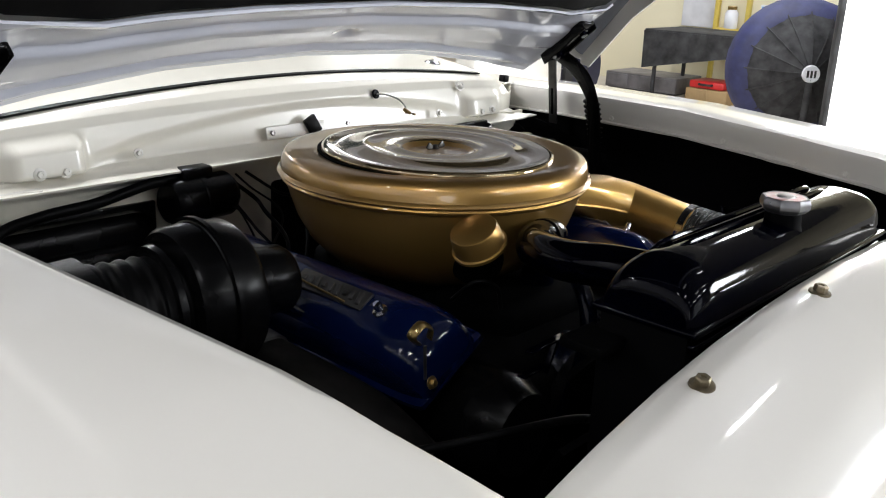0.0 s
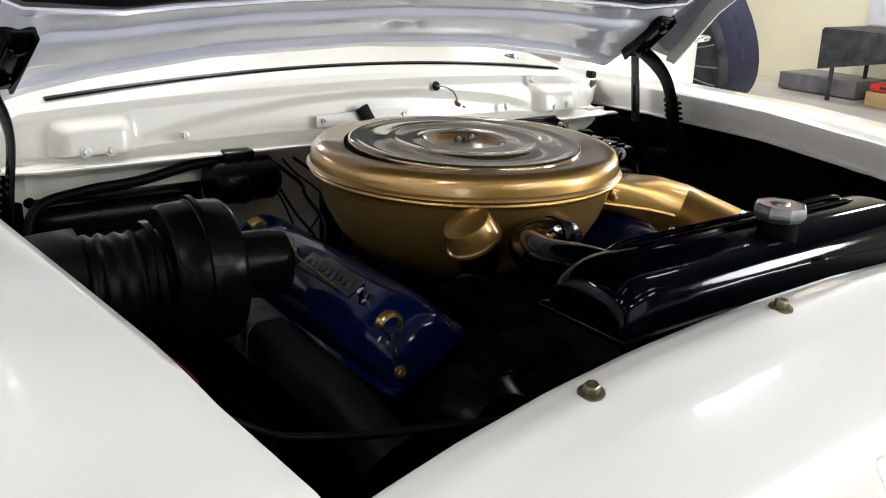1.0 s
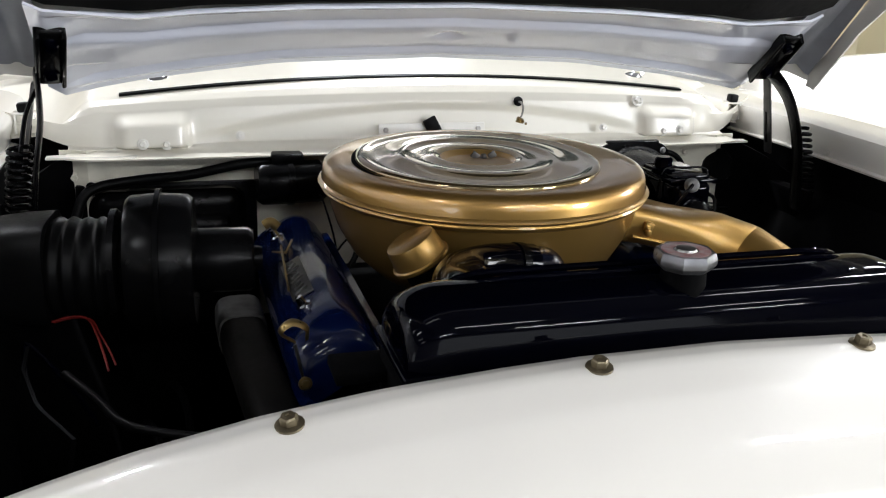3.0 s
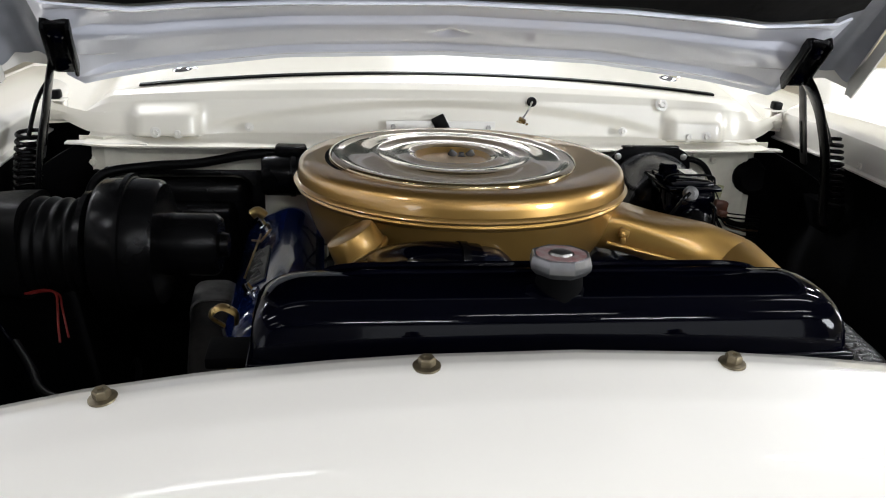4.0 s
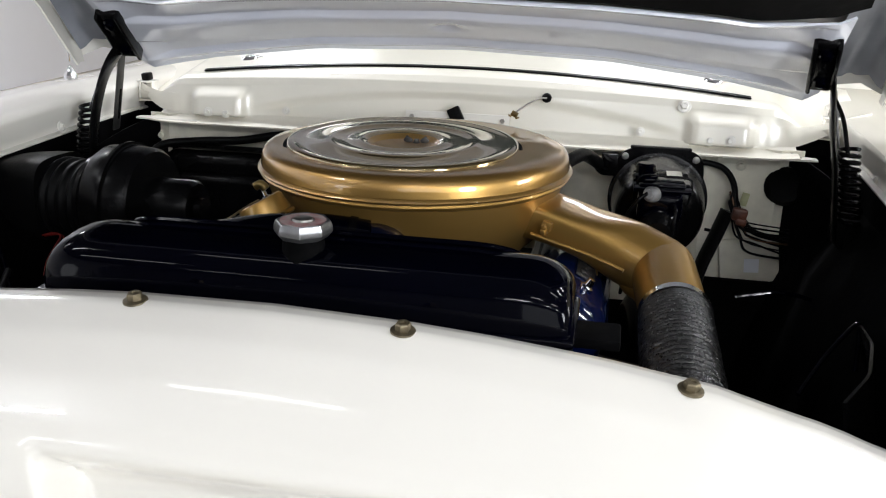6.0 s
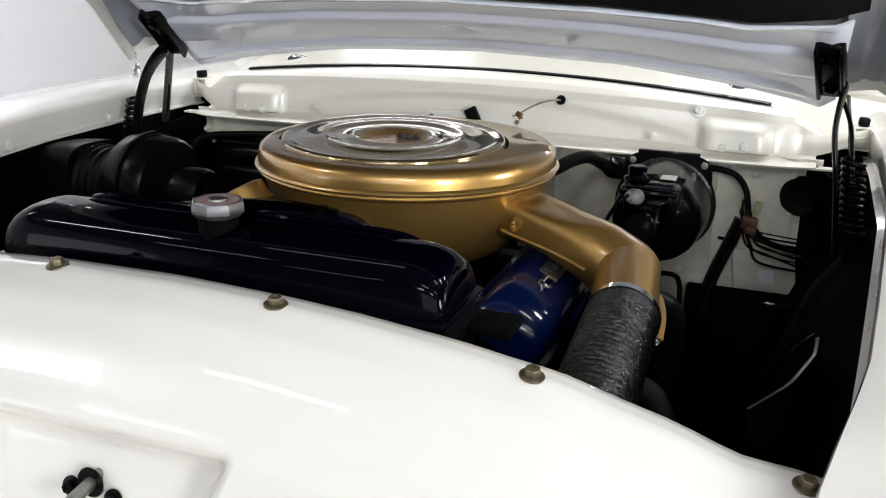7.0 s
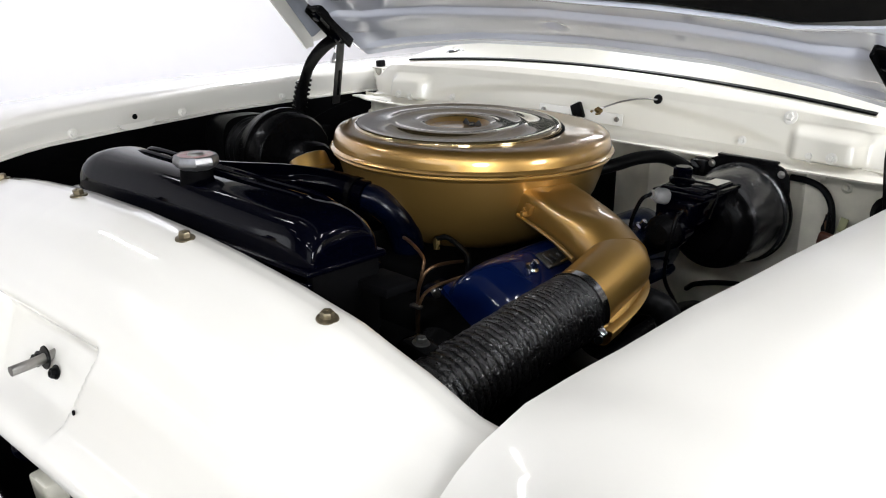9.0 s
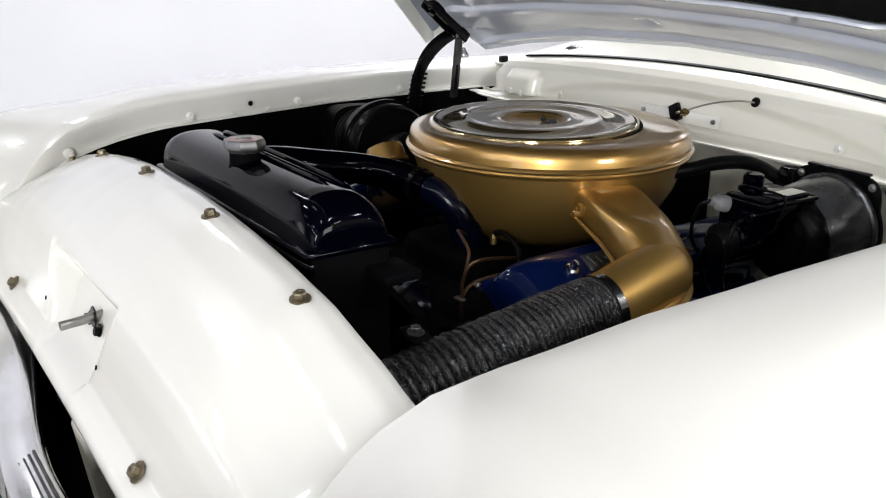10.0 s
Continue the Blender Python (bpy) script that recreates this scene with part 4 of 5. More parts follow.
def upper_hose():
    t = thing("radiator_hose", "black rubber upper radiator hose", "hose")
    t.location = (-0.1, 0.3, 0.8)
    inv = Matrix.Translation(-t.location)
    bm = tube([(-0.165, 0.150, 0.842), (-0.168, 0.215, 0.838), (-0.160, 0.285, 0.826), (-0.130, 0.350, 0.817), (-0.085, 0.388, 0.810), (-0.05, 0.404, 0.804), (-0.020, 0.412, 0.799)], 0.0255, 24, 10)
    bmesh.ops.transform(bm, matrix=inv, verts=bm.verts)
    part("hose", bm, BLACKGLOSS, t)
    m = Matrix.Translation((-0.040, 0.406, 0.802)) @ Vector((1, 0.18, -0.12)).to_track_quat("Z", "Y").to_matrix().to_4x4()
    part("hose_clamp", lathe([(0.0250, -0.005), (0.0275, -0.005), (0.0275, 0.005), (0.0250, 0.005)], 32, inv @ m, True), BLACK, t)


upper_hose()


# ================================================================ engine
def valve_cover(s, eng):
    """A rounded pressed cover, leaning outwards."""
    prof = []
    for i in range(13):
        a = math.pi * i / 12
        ca, sa = math.cos(a), math.sin(a)
        prof.append((0.058 * math.copysign(abs(ca) ** 0.7, ca), 0.066 * abs(sa) ** 0.62))
    prof = [(0.066, -0.006), (0.066, 0.002)] + [(x, z + 0.004) for x, z in prof] + [(-0.066, 0.002), (-0.066, -0.006)]
    bm = bmesh.new()
    g = []
    L = [(-0.236, 0.10), (-0.234, 0.40), (-0.228, 0.62), (-0.217, 0.79), (-0.200, 0.92), (-0.180, 0.985), (-0.160, 1.0), (0.2, 1.0), (0.225, 0.95), (0.238, 0.8), (0.245, 0.2)]
    for y, k in L:
        g.append([bm.verts.new((x * ((0.88 + 0.12 * k) if abs(x) > 0.064 else 0.74 + 0.26 * k), y, z if z <= 0.004 else z * k)) for x, z in prof])
    for a, b in zip(g, g[1:]):
        for j in range(len(prof) - 1):
            bm.faces.new((a[j], b[j], b[j + 1], a[j + 1]))
    bm.faces.new(g[0])
    bm.faces.new(g[-1][::-1])
    m = pose(-0.262 if s < 0 else 0.234, 0.605, 0.685 if s < 0 else 0.679, 0, s * 31, 0)
    bmesh.ops.transform(bm, matrix=m, verts=bm.verts)
    vc = part("valve_cover", bm, BLUE, eng, "dark blue enamelled valve cover", 45)
    # raised badge with plain strokes in place of the script
    plate = part("badge_plate", join(box(0.030, 0.135, 0.004, m @ pose(-0.004 * s, -0.05, 0.0715), 0.0018, 2), *[box(0.020 - 0.006 * (k % 3), 0.007, 0.004, m @ pose(-0.004 * s, -0.105 + 0.0135 * k, 0.0745, 0, 0, 18), 0.001, 1) for k in range(9)]), DARKSTEEL, vc, "worn silver badge with raised strokes")
    part("badge_stroke", join(box(0.0030, 0.175, 0.003, m @ pose(0.004 * s, -0.005, 0.0775, 0, 0, 4 * s), 0.001, 1), box(0.0034, 0.040, 0.003, m @ pose(-0.004, 0.060, 0.0775, 0, 0, 28), 0.001, 1), box(0.0034, 0.040, 0.003, m @ pose(0.012, 0.058, 0.0775, 0, 0, -24), 0.001, 1)), BRASS, plate, "thin gold strokes")
    part("cover_stud", join(lathe([(0, 0), (0.010, 0), (0.010, 0.006), (0.006, 0.008), (0.005, 0.018), (0, 0.019)], 12, m @ pose(0, -0.145, 0.067))), CHROME, vc)
    part("cover_stud", join(lathe([(0, 0), (0.010, 0), (0.010, 0.006), (0.006, 0.008), (0.005, 0.018), (0, 0.019)], 12, m @ pose(0, 0.145, 0.067))), CHROME, vc)
    return vc


def engine():
    e = thing("engine", "black and dark blue engine block under the air cleaner", "engine")
    # near-black on the block and manifold stands in for shade
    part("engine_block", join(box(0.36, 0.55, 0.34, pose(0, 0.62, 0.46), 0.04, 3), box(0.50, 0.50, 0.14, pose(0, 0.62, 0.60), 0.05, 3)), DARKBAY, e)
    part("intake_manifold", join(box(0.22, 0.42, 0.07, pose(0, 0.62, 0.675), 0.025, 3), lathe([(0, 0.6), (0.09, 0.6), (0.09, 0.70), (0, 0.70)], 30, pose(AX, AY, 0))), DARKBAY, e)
    vl = valve_cover(-1, e)
    vr = valve_cover(1, e)
    part("thermostat_housing", join(tube([(-0.022, 0.411, 0.799), (0.004, 0.424, 0.790), (0.022, 0.446, 0.755), (0.024, 0.47, 0.68)], lambda t: 0.0225 + 0.004 * t, 22, 6), box(0.10, 0.08, 0.02, pose(0.03, 0.47, 0.69), 0.006)), BLUEDARK, e)
    # brass clip and bolt on the passenger side cover
    part("wire_clip", tube([(-0.323, 0.372, 0.738), (-0.338, 0.368, 0.752), (-0.325, 0.366, 0.764), (-0.309, 0.366, 0.756), (-0.308, 0.368, 0.742)], 0.0045, 8, 6, shape=lambda a, t: (1.4 * math.cos(a), 0.5 * math.sin(a))), BRASS, vl)
    part("clip_strap", box(0.004, 0.003, 0.05, pose(-0.318, 0.364, 0.715, 8, -12), 0.001), DARKSTEEL, vl)
    bolt(vl, (-0.312, 0.358, 0.690), (0, -1, 0.2), BRASS, 0.8)
    # pipes and wires at the front
    for pts in ([(0.134, 0.372, 0.58), (0.136, 0.369, 0.66), (0.140, 0.372, 0.684), (0.145, 0.384, 0.696), (0.160, 0.402, 0.706), (0.186, 0.421, 0.718), (0.210, 0.44, 0.722)],
                [(0.128, 0.374, 0.58), (0.132, 0.371, 0.68), (0.138, 0.373, 0.711), (0.143, 0.380, 0.725), (0.147, 0.395, 0.730), (0.132, 0.44, 0.720), (0.110, 0.494, 0.704)],
                [(0.131, 0.372, 0.69), (0.135, 0.379, 0.728), (0.130, 0.384, 0.741), (0.104, 0.392, 0.751), (0.075, 0.405, 0.752), (0.055, 0.419, 0.747), (0.04, 0.45, 0.73)]):
        part("fuel_pipe", tube(pts, 0.0026, 8, 8), COPPERWIRE, e)
    part("pipe_clip", box(0.020, 0.010, 0.004, pose(0.134, 0.366, 0.671), 0.0012), STEEL, e)
    part("brass_plug", lathe([(0, 0), (0.0055, 0), (0.0055, 0.014), (0.004, 0.018), (0, 0.019)], 6, pose(0.076, 0.470, 0.722)), BRASS, e)
    part("plug_lead", tube([(0.076, 0.470, 0.738), (0.090, 0.476, 0.743), (0.107, 0.479, 0.737), (0.130, 0.474, 0.730), (0.145, 0.467, 0.722), (0.15, 0.46, 0.69)], 0.0042, 10, 8), RUBBER, e)
    part("sender_fitting", lathe([(0, 0), (0.006, 0), (0.006, 0.010), (0.004, 0.022), (0, 0.024)], 8, pose(0.142, 0.402, 0.682, 50, 30, 0)), STEEL, e)
    # black panel added where the firewall goes dark behind the engine
    part("added_rear_panel", box(0.20, 0.02, 0.20, pose(0.0, 0.935, 0.69), 0.01, 3), DARKBAY, e)
    part("water_pump", join(lathe([(0, 0), (0.055, 0), (0.06, 0.01), (0.055, 0.06), (0.04, 0.08), (0, 0.08)], 30, pose(0.0, 0.42, 0.60, 90, 0, 0)), box(0.20, 0.06, 0.14, pose(0.03, 0.44, 0.62), 0.025, 3)), BLUEDARK, e)
    part("lifting_eye", join(box(0.036, 0.026, 0.006, pose(0.353, 0.151, 0.745, 0, 10), 0.002)), BLACK, e)
    bolt(e, (0.353, 0.151, 0.748), (0.1, 0, 1), DARKSTEEL, 1.0)
    part("bypass_hose", tube([(-0.050, 0.34, 0.765), (-0.066, 0.31, 0.735), (-0.076, 0.30, 0.690), (-0.088, 0.305, 0.630), (-0.09, 0.32, 0.57)], 0.0115, 16, 8), BLUEDARK, e, "dark blue bypass hose")
    part("alternator_bracket", join(box(0.085, 0.012, 0.004, pose(-0.168, 0.30, 0.716, 0, 3, 6), 0.0012, 1), box(0.055, 0.012, 0.004, pose(-0.190, 0.302, 0.685, 0, 4, 6), 0.0012, 1), box(0.004, 0.010, 0.05, pose(-0.150, 0.305, 0.694, 0, 24, 0), 0.0012, 1)), BLACKGLOSS, e)
    part("adjuster_arm", tube([(-0.09, 0.285, 0.668), (-0.06, 0.285, 0.664), (-0.045, 0.285, 0.645), (-0.03, 0.285, 0.625)], 0.0045, 8, 5, shape=lambda a, t: (1.5 * math.cos(a), 0.5 * math.sin(a))), BLACKGLOSS, e)
    part("vent_wire", tube([(-0.20, 0.43, 0.745), (-0.19, 0.40, 0.775), (-0.165, 0.385, 0.765), (-0.155, 0.385, 0.735)], 0.003, 8, 8), RUBBER, e)
    part("fan", join(*[box(0.06, 0.012, 0.36, pose(0.0, 0.27, 0.56, 0, k * 45, 0) @ pose(0, 0, 0, 0, 0, 25), 0.003) for k in range(4)], lathe([(0, -0.02), (0.05, -0.02), (0.05, 0.02), (0, 0.02)], 20, pose(0, 0.275, 0.56, 90, 0, 0))), DARKBAY, e)
    part("pulley", join(lathe([(0, -0.02), (0.09, -0.02), (0.075, 0), (0.09, 0.02), (0, 0.02)], 32, pose(0, 0.33, 0.56, 90, 0, 0)), lathe([(0, -0.02), (0.06, -0.02), (0.05, 0), (0.06, 0.02), (0, 0.02)], 28, pose(0.20, 0.33, 0.60, 90, 0, 0))), BLACK, e)
    part("alternator", lathe([(0, 0), (0.06, 0.0), (0.07, 0.015), (0.07, 0.09), (0.055, 0.12), (0, 0.12)], 28, pose(-0.20, 0.42, 0.60, 90, 0, 0)), BLACK, e)
    part("exhaust_manifold", tube([(-0.366, 0.655, 0.655), (-0.364, 0.60, 0.650), (-0.355, 0.50, 0.640), (-0.345, 0.42, 0.624), (-0.325, 0.36, 0.58)], 0.031, 24, 8, shape=lambda a, t: (math.copysign(abs(math.cos(a)) ** 0.6, math.cos(a)), math.copysign(abs(math.sin(a)) ** 0.6, math.sin(a)))), HEATGREY, e)
    part("manifold_collar", tube([(-0.366, 0.665, 0.656), (-0.364, 0.600, 0.651)], 0.0335, 24, 0, shape=lambda a, t: (math.copysign(abs(math.cos(a)) ** 0.6, math.cos(a)), math.copysign(abs(math.sin(a)) ** 0.6, math.sin(a)))), COLLAR, e, "pale grey pipe collar")
    part("heater_hose", tube([(0.27, 0.56, 0.585), (0.33, 0.505, 0.598), (0.38, 0.483, 0.603), (0.425, 0.474, 0.596), (0.45, 0.46, 0.55)], 0.0175, 18, 8), HEATGREY, e, "dull grey rubber hose")
    part("exhaust_manifold", tube([(0.35, 0.92, 0.50), (0.36, 0.80, 0.585), (0.368, 0.66, 0.60), (0.370, 0.50, 0.58), (0.36, 0.40, 0.52)], 0.034, 18, 8), BLACK, e)
    return e


engine()


# ================================================================ brake booster
def booster():
    t = thing("brake_booster", "black brake booster with master cylinder on the firewall", "brake booster")
    part("canister", lathe([(0, 0), (0.080, 0.0), (0.084, 0.004), (0.084, 0.012), (0.0805, 0.014), (0.0740, 0.092), (0.0725, 0.101), (0.070, 0.107), (0, 0.108)], 64, pose(0.372, 0.895, 0.757, 90, 0, 0)), CANISTER, t, "satin dark grey canister")
    part("front_shell", lathe([(0.0715, 0.1035), (0.0705, 0.1085), (0.065, 0.1165), (0.057, 0.1225), (0.046, 0.1245), (0.040, 0.134), (0, 0.136)], 64, pose(0.372, 0.895, 0.757, 90, 0, 0)), BLACK, t, "satin black front shell")
    plate = part("mounting_bracket", join(tube([(0.372, 0.897, 0.771), (0.372, 0.902, 0.771)], 0.081, 48, 0, shape=lambda a, t: (math.copysign(abs(math.cos(a)) ** 0.42, math.cos(a)) * 0.93, math.copysign(abs(math.sin(a)) ** 0.42, math.sin(a)) * 0.93)), box(0.105, 0.012, 0.005, pose(0.371, 0.903, 0.846), 0.002), lathe([(0.074, 0), (0.086, 0), (0.086, 0.006), (0.074, 0.006)], 48, pose(0.372, 0.900, 0.757, 90, 0, 0), True)), BLACK, t)
    for x, z in ((0.311, 0.830), (0.432, 0.830), (0.436, 0.713), (0.309, 0.713)):
        bolt(plate, (x, 0.8965, z), (0, -1, 0), STEEL, 0.6)
    part("master_cylinder", join(box(0.068, 0.118, 0.050, pose(0.367, 0.733, 0.799), 0.012, 3), lathe([(0, 0), (0.024, 0.0), (0.024, 0.10), (0.029, 0.104), (0.029, 0.13), (0.02, 0.135), (0, 0.135)], 28, pose(0.366, 0.795, 0.772, 90, 0, 0)),
                                   lathe([(0, 0), (0.038, 0), (0.038, 0.010), (0, 0.010)], 4, pose(0.367, 0.792, 0.772, 90, 0, 45))), BLACKGLOSS, t)
    lid = part("reservoir_lid", join(box(0.088, 0.118, 0.007, pose(0.369, 0.738, 0.825), 0.0025), box(0.070, 0.098, 0.006, pose(0.369, 0.738, 0.830), 0.0025)), BLACKGLOSS, t)
    part("reservoir_cap", lathe([(0, 0.830), (0.020, 0.830), (0.021, 0.836), (0.015, 0.839), (0.0150, 0.852), (0.012, 0.855), (0, 0.855)], 8, pose(0.343, 0.738, 0)), BLACKGLOSS, lid)
    part("data_plate", box(0.024, 0.044, 0.001, pose(0.389, 0.760, 0.8338), 0), CHROME, lid, "bright metal data plate")
    part("lid_bail", tube([(0.408, 0.710, 0.79), (0.415, 0.715, 0.826), (0.408, 0.718, 0.838), (0.375, 0.72, 0.839), (0.335, 0.72, 0.836), (0.326, 0.72, 0.79)], 0.0018, 8, 6), BLACK, lid)
    part("hose_fitting", join(lathe([(0, 0), (0.014, 0), (0.014, 0.012), (0.010, 0.014), (0.010, 0.030), (0, 0.031)], 16, pose(0.272, 0.905, 0.800, 20, 25, 0)), box(0.030, 0.020, 0.040, pose(0.285, 0.905, 0.812), 0.004)), BLACK, t)
    part("end_boot", lathe([(0, 0), (0.022, 0.0), (0.026, 0.006), (0.022, 0.012), (0.027, 0.018), (0.022, 0.024), (0.016, 0.030), (0, 0.031)], 24, pose(0.366, 0.665, 0.772, 90, 0, 0)), BLACK, t)
    part("line_union", lathe([(0, 0), (0.0110, 0), (0.0118, 0.002), (0.0118, 0.016), (0.0090, 0.020), (0.0070, 0.021), (0.0070, 0.027), (0, 0.027)], 20, Matrix.Translation((0.357, 0.668, 0.822)) @ Vector((-0.42, -0.88, 0.24)).to_track_quat("Z", "Y").to_matrix().to_4x4()), PALEPLASTIC, t, "pale plastic union")
    for k, pts in enumerate(([(0.388, 0.662, 0.808), (0.389, 0.645, 0.800), (0.384, 0.640, 0.76), (0.37, 0.66, 0.70), (0.36, 0.72, 0.64)], [(0.346, 0.646, 0.829), (0.330, 0.640, 0.815), (0.305, 0.66, 0.76), (0.298, 0.72, 0.70)],
                             [(0.352, 0.655, 0.77), (0.335, 0.65, 0.745), (0.325, 0.67, 0.70), (0.32, 0.72, 0.64)])):
        part("brake_pipe", tube(pts, 0.0030, 8, 8), BLACK, t)
    part("vacuum_hose", tube([(0.150, 0.715, 0.812), (0.185, 0.738, 0.824), (0.208, 0.765, 0.832), (0.224, 0.800, 0.839), (0.240, 0.845, 0.838), (0.252, 0.880, 0.826), (0.268, 0.898, 0.812)], 0.0112, 16, 8), RUBBER, t)
    part("harness", tube([(0.43, 0.942, 0.818), (0.460, 0.940, 0.817), (0.486, 0.938, 0.808), (0.503, 0.935, 0.785), (0.510, 0.93, 0.752), (0.514, 0.925, 0.735), (0.545, 0.925, 0.702), (0.60, 0.93, 0.688)], 0.0055, 12, 8), RUBBER, t)
    rng = random.Random(9)
    for k in range(9):
        j = [rng.uniform(-1, 1) for _ in range(6)]
        part("loose_wire", tube([(0.502 + 0.004 * j[0], 0.932, 0.786 - 0.004 * k), (0.508 + 0.008 * j[1], 0.918, 0.752 + 0.006 * j[2]), (0.520 + 0.010 * j[3], 0.905, 0.728 - 0.004 * k), (0.548 + 0.010 * j[4], 0.905, 0.722 - 0.006 * k + 0.006 * j[5]), (0.605, 0.92, 0.712 - 0.007 * k)],
                                0.0013 + 0.0005 * (k % 3), 7, 7), COPPERWIRE if k == 4 else RUBBER, t)
    part("wire_tag", box(0.013, 0.003, 0.024, pose(0.525, 0.935, 0.757, 0, 12), 0.001), YELLOWED, t, "pale yellowed paper tag")
    part("connector", join(box(0.026, 0.016, 0.022, pose(0.515, 0.900, 0.738, 0, 10), 0.004), box(0.018, 0.018, 0.012, pose(0.518, 0.897, 0.726, 0, 10), 0.003)), TERRACOTTA, t, "orange brown plastic connector")


booster()


# ================================================================ heater blower, duct
def heater():
    b = thing("heater_box", "black pressed heater box on the firewall", "heater box")
    part("case", join(box(0.25, 0.03, 0.26, pose(-0.455, 0.940, 0.652), 0.03, 4), box(0.20, 0.03, 0.20, pose(-0.455, 0.925, 0.64), 0.02, 3)), BLACK, b)
    part("flange", box(0.29, 0.008, 0.285, pose(-0.455, 0.955, 0.645), 0.003), BLACK, b)
    bolt(b, (-0.575, 0.950, 0.785), (0, -1, 0), BLACK, 0.8)
    d = thing("blower_duct", "black ribbed fresh air duct with round fan housing", "air duct")
    ax = pose(-0.466, 0.594, 0.769, 0, 90, -4)
    part("fan_housing", lathe([(0, -0.042), (0.066, -0.042), (0.084, -0.040), (0.0885, -0.034), (0.0905, -0.004), (0.0945, -0.002), (0.0945, 0.002), (0.0905, 0.004), (0.0885, 0.036), (0.083, 0.043), (0.052, 0.046), (0, 0.046)], 64, ax), BLACK, d)
    part("rib_band", lathe([(0.091, -0.003), (0.0965, -0.003), (0.0965, 0.003), (0.091, 0.003)], 64, ax, True), BLACK, d)
    part("motor_can", lathe([(0, 0.04), (0.0415, 0.04), (0.043, 0.05), (0.043, 0.112), (0.038, 0.119), (0.018, 0.12), (0.016, 0.13), (0, 0.13)], 40, ax), BLACK, d)
    pts = spline([(-0.500, 0.598, 0.764), (-0.555, 0.604, 0.764), (-0.612, 0.612, 0.764)], 48)

    def pleat(u):
        return 0.0640 + 0.0017 * math.sin(u * 2 * math.pi * 6.5 + 1.2 * noise.noise((u * 5, 2, 1))) + 0.0014 * noise.noise((u * 17, 1, 3))
    part("ribbed_hose", tube(pts, pleat, 48, 0), RUBBER, d, "pleated rubber hose", 60)
    part("hose_collar", lathe([(0.060, -0.060), (0.071, -0.060), (0.072, -0.052), (0.060, -0.046)], 48, ax, True), BLACK, d)
    part("duct_elbow", tube([(-0.598, 0.610, 0.764), (-0.625, 0.613, 0.764), (-0.655, 0.616, 0.762), (-0.685, 0.620, 0.758)], lambda t: 0.0725 - 0.005 * t, 32, 4, shape=lambda a, t: (math.copysign(abs(math.cos(a)) ** 0.55, math.cos(a)) * 0.92, math.copysign(abs(math.sin(a)) ** 0.55, math.sin(a)) * 0.96)), RUBBER, d, "smooth black boot")
    part("foil_tag", tube([(-0.318, 0.75, 0.765), (-0.308, 0.75, 0.770), (-0.298, 0.75, 0.762)], 0.008, 10, 5), BRASS, d)
    w = thing("wiper_motor", "black cylindrical wiper motor under the cowl", "wiper motor")
    part("motor_case", lathe([(0, -0.058), (0.030, -0.058), (0.036, -0.050), (0.037, -0.01), (0.039, -0.008), (0.039, 0.0), (0.036, 0.002), (0.036, 0.048), (0.028, 0.058), (0, 0.058)], 36, pose(-0.255, 0.915, 0.790, 0, 90, 4)), BLACK, w)
    part("motor_mount", box(0.055, 0.06, 0.03, pose(-0.262, 0.935, 0.826), 0.005), BLACK, w)
    h = thing("wiring_harness", "black taped wiring harness along the firewall", "wiring")
    part("main_loom", tube([(-0.245, 0.93, 0.823), (-0.33, 0.925, 0.822), (-0.42, 0.925, 0.806), (-0.50, 0.925, 0.800), (-0.575, 0.90, 0.790), (-0.60, 0.88, 0.74)], 0.008, 10, 8), RUBBER, h)
    rng = random.Random(4)
    for k in range(5):
        x0 = -0.20 + 0.020 * k
        j = [rng.uniform(-0.022, 0.022) for _ in range(8)]
        part("cable", tube([(x0 - 0.03, 0.94, 0.805 + j[0] * 0.4), (x0 + j[1], 0.915 + j[2] * 0.5, 0.785 + j[3]), (x0 + 0.01 + j[4], 0.875 + j[5] * 0.5, 0.75 + j[6]), (x0 - 0.02 + 2 * j[7], 0.83, 0.70 + j[1]), (x0 - 0.03, 0.80, 0.64)], 0.0018 + 0.0008 * (k % 3), 8, 8), RUBBER, h)
    part("red_wire", tube([(-0.600, 0.545, 0.715), (-0.575, 0.540, 0.722), (-0.556, 0.528, 0.722), (-0.545, 0.495, 0.716), (-0.536, 0.460, 0.706), (-0.530, 0.44, 0.690)], 0.0016, 8, 8), REDWIRE, h, "red wire")
    part("red_wire", tube([(-0.598, 0.548, 0.713), (-0.572, 0.546, 0.718), (-0.552, 0.530, 0.719), (-0.541, 0.500, 0.712), (-0.530, 0.470, 0.704), (-0.522, 0.45, 0.692)], 0.0014, 8, 8), REDWIRE, h, "red wire")
    for dx, dy in ((0.0, 0.0), (-0.03, -0.10)):
        part("hanging_cable", tube([(-0.475 + dx, 0.57 + dy, 0.585), (-0.461 + dx, 0.54 + dy, 0.617), (-0.451 + dx, 0.50 + dy, 0.622), (-0.443 + dx, 0.45 + dy, 0.612), (-0.445 + dx, 0.41 + dy, 0.57)], 0.005, 8, 8), DARKBAY, h)


heater()


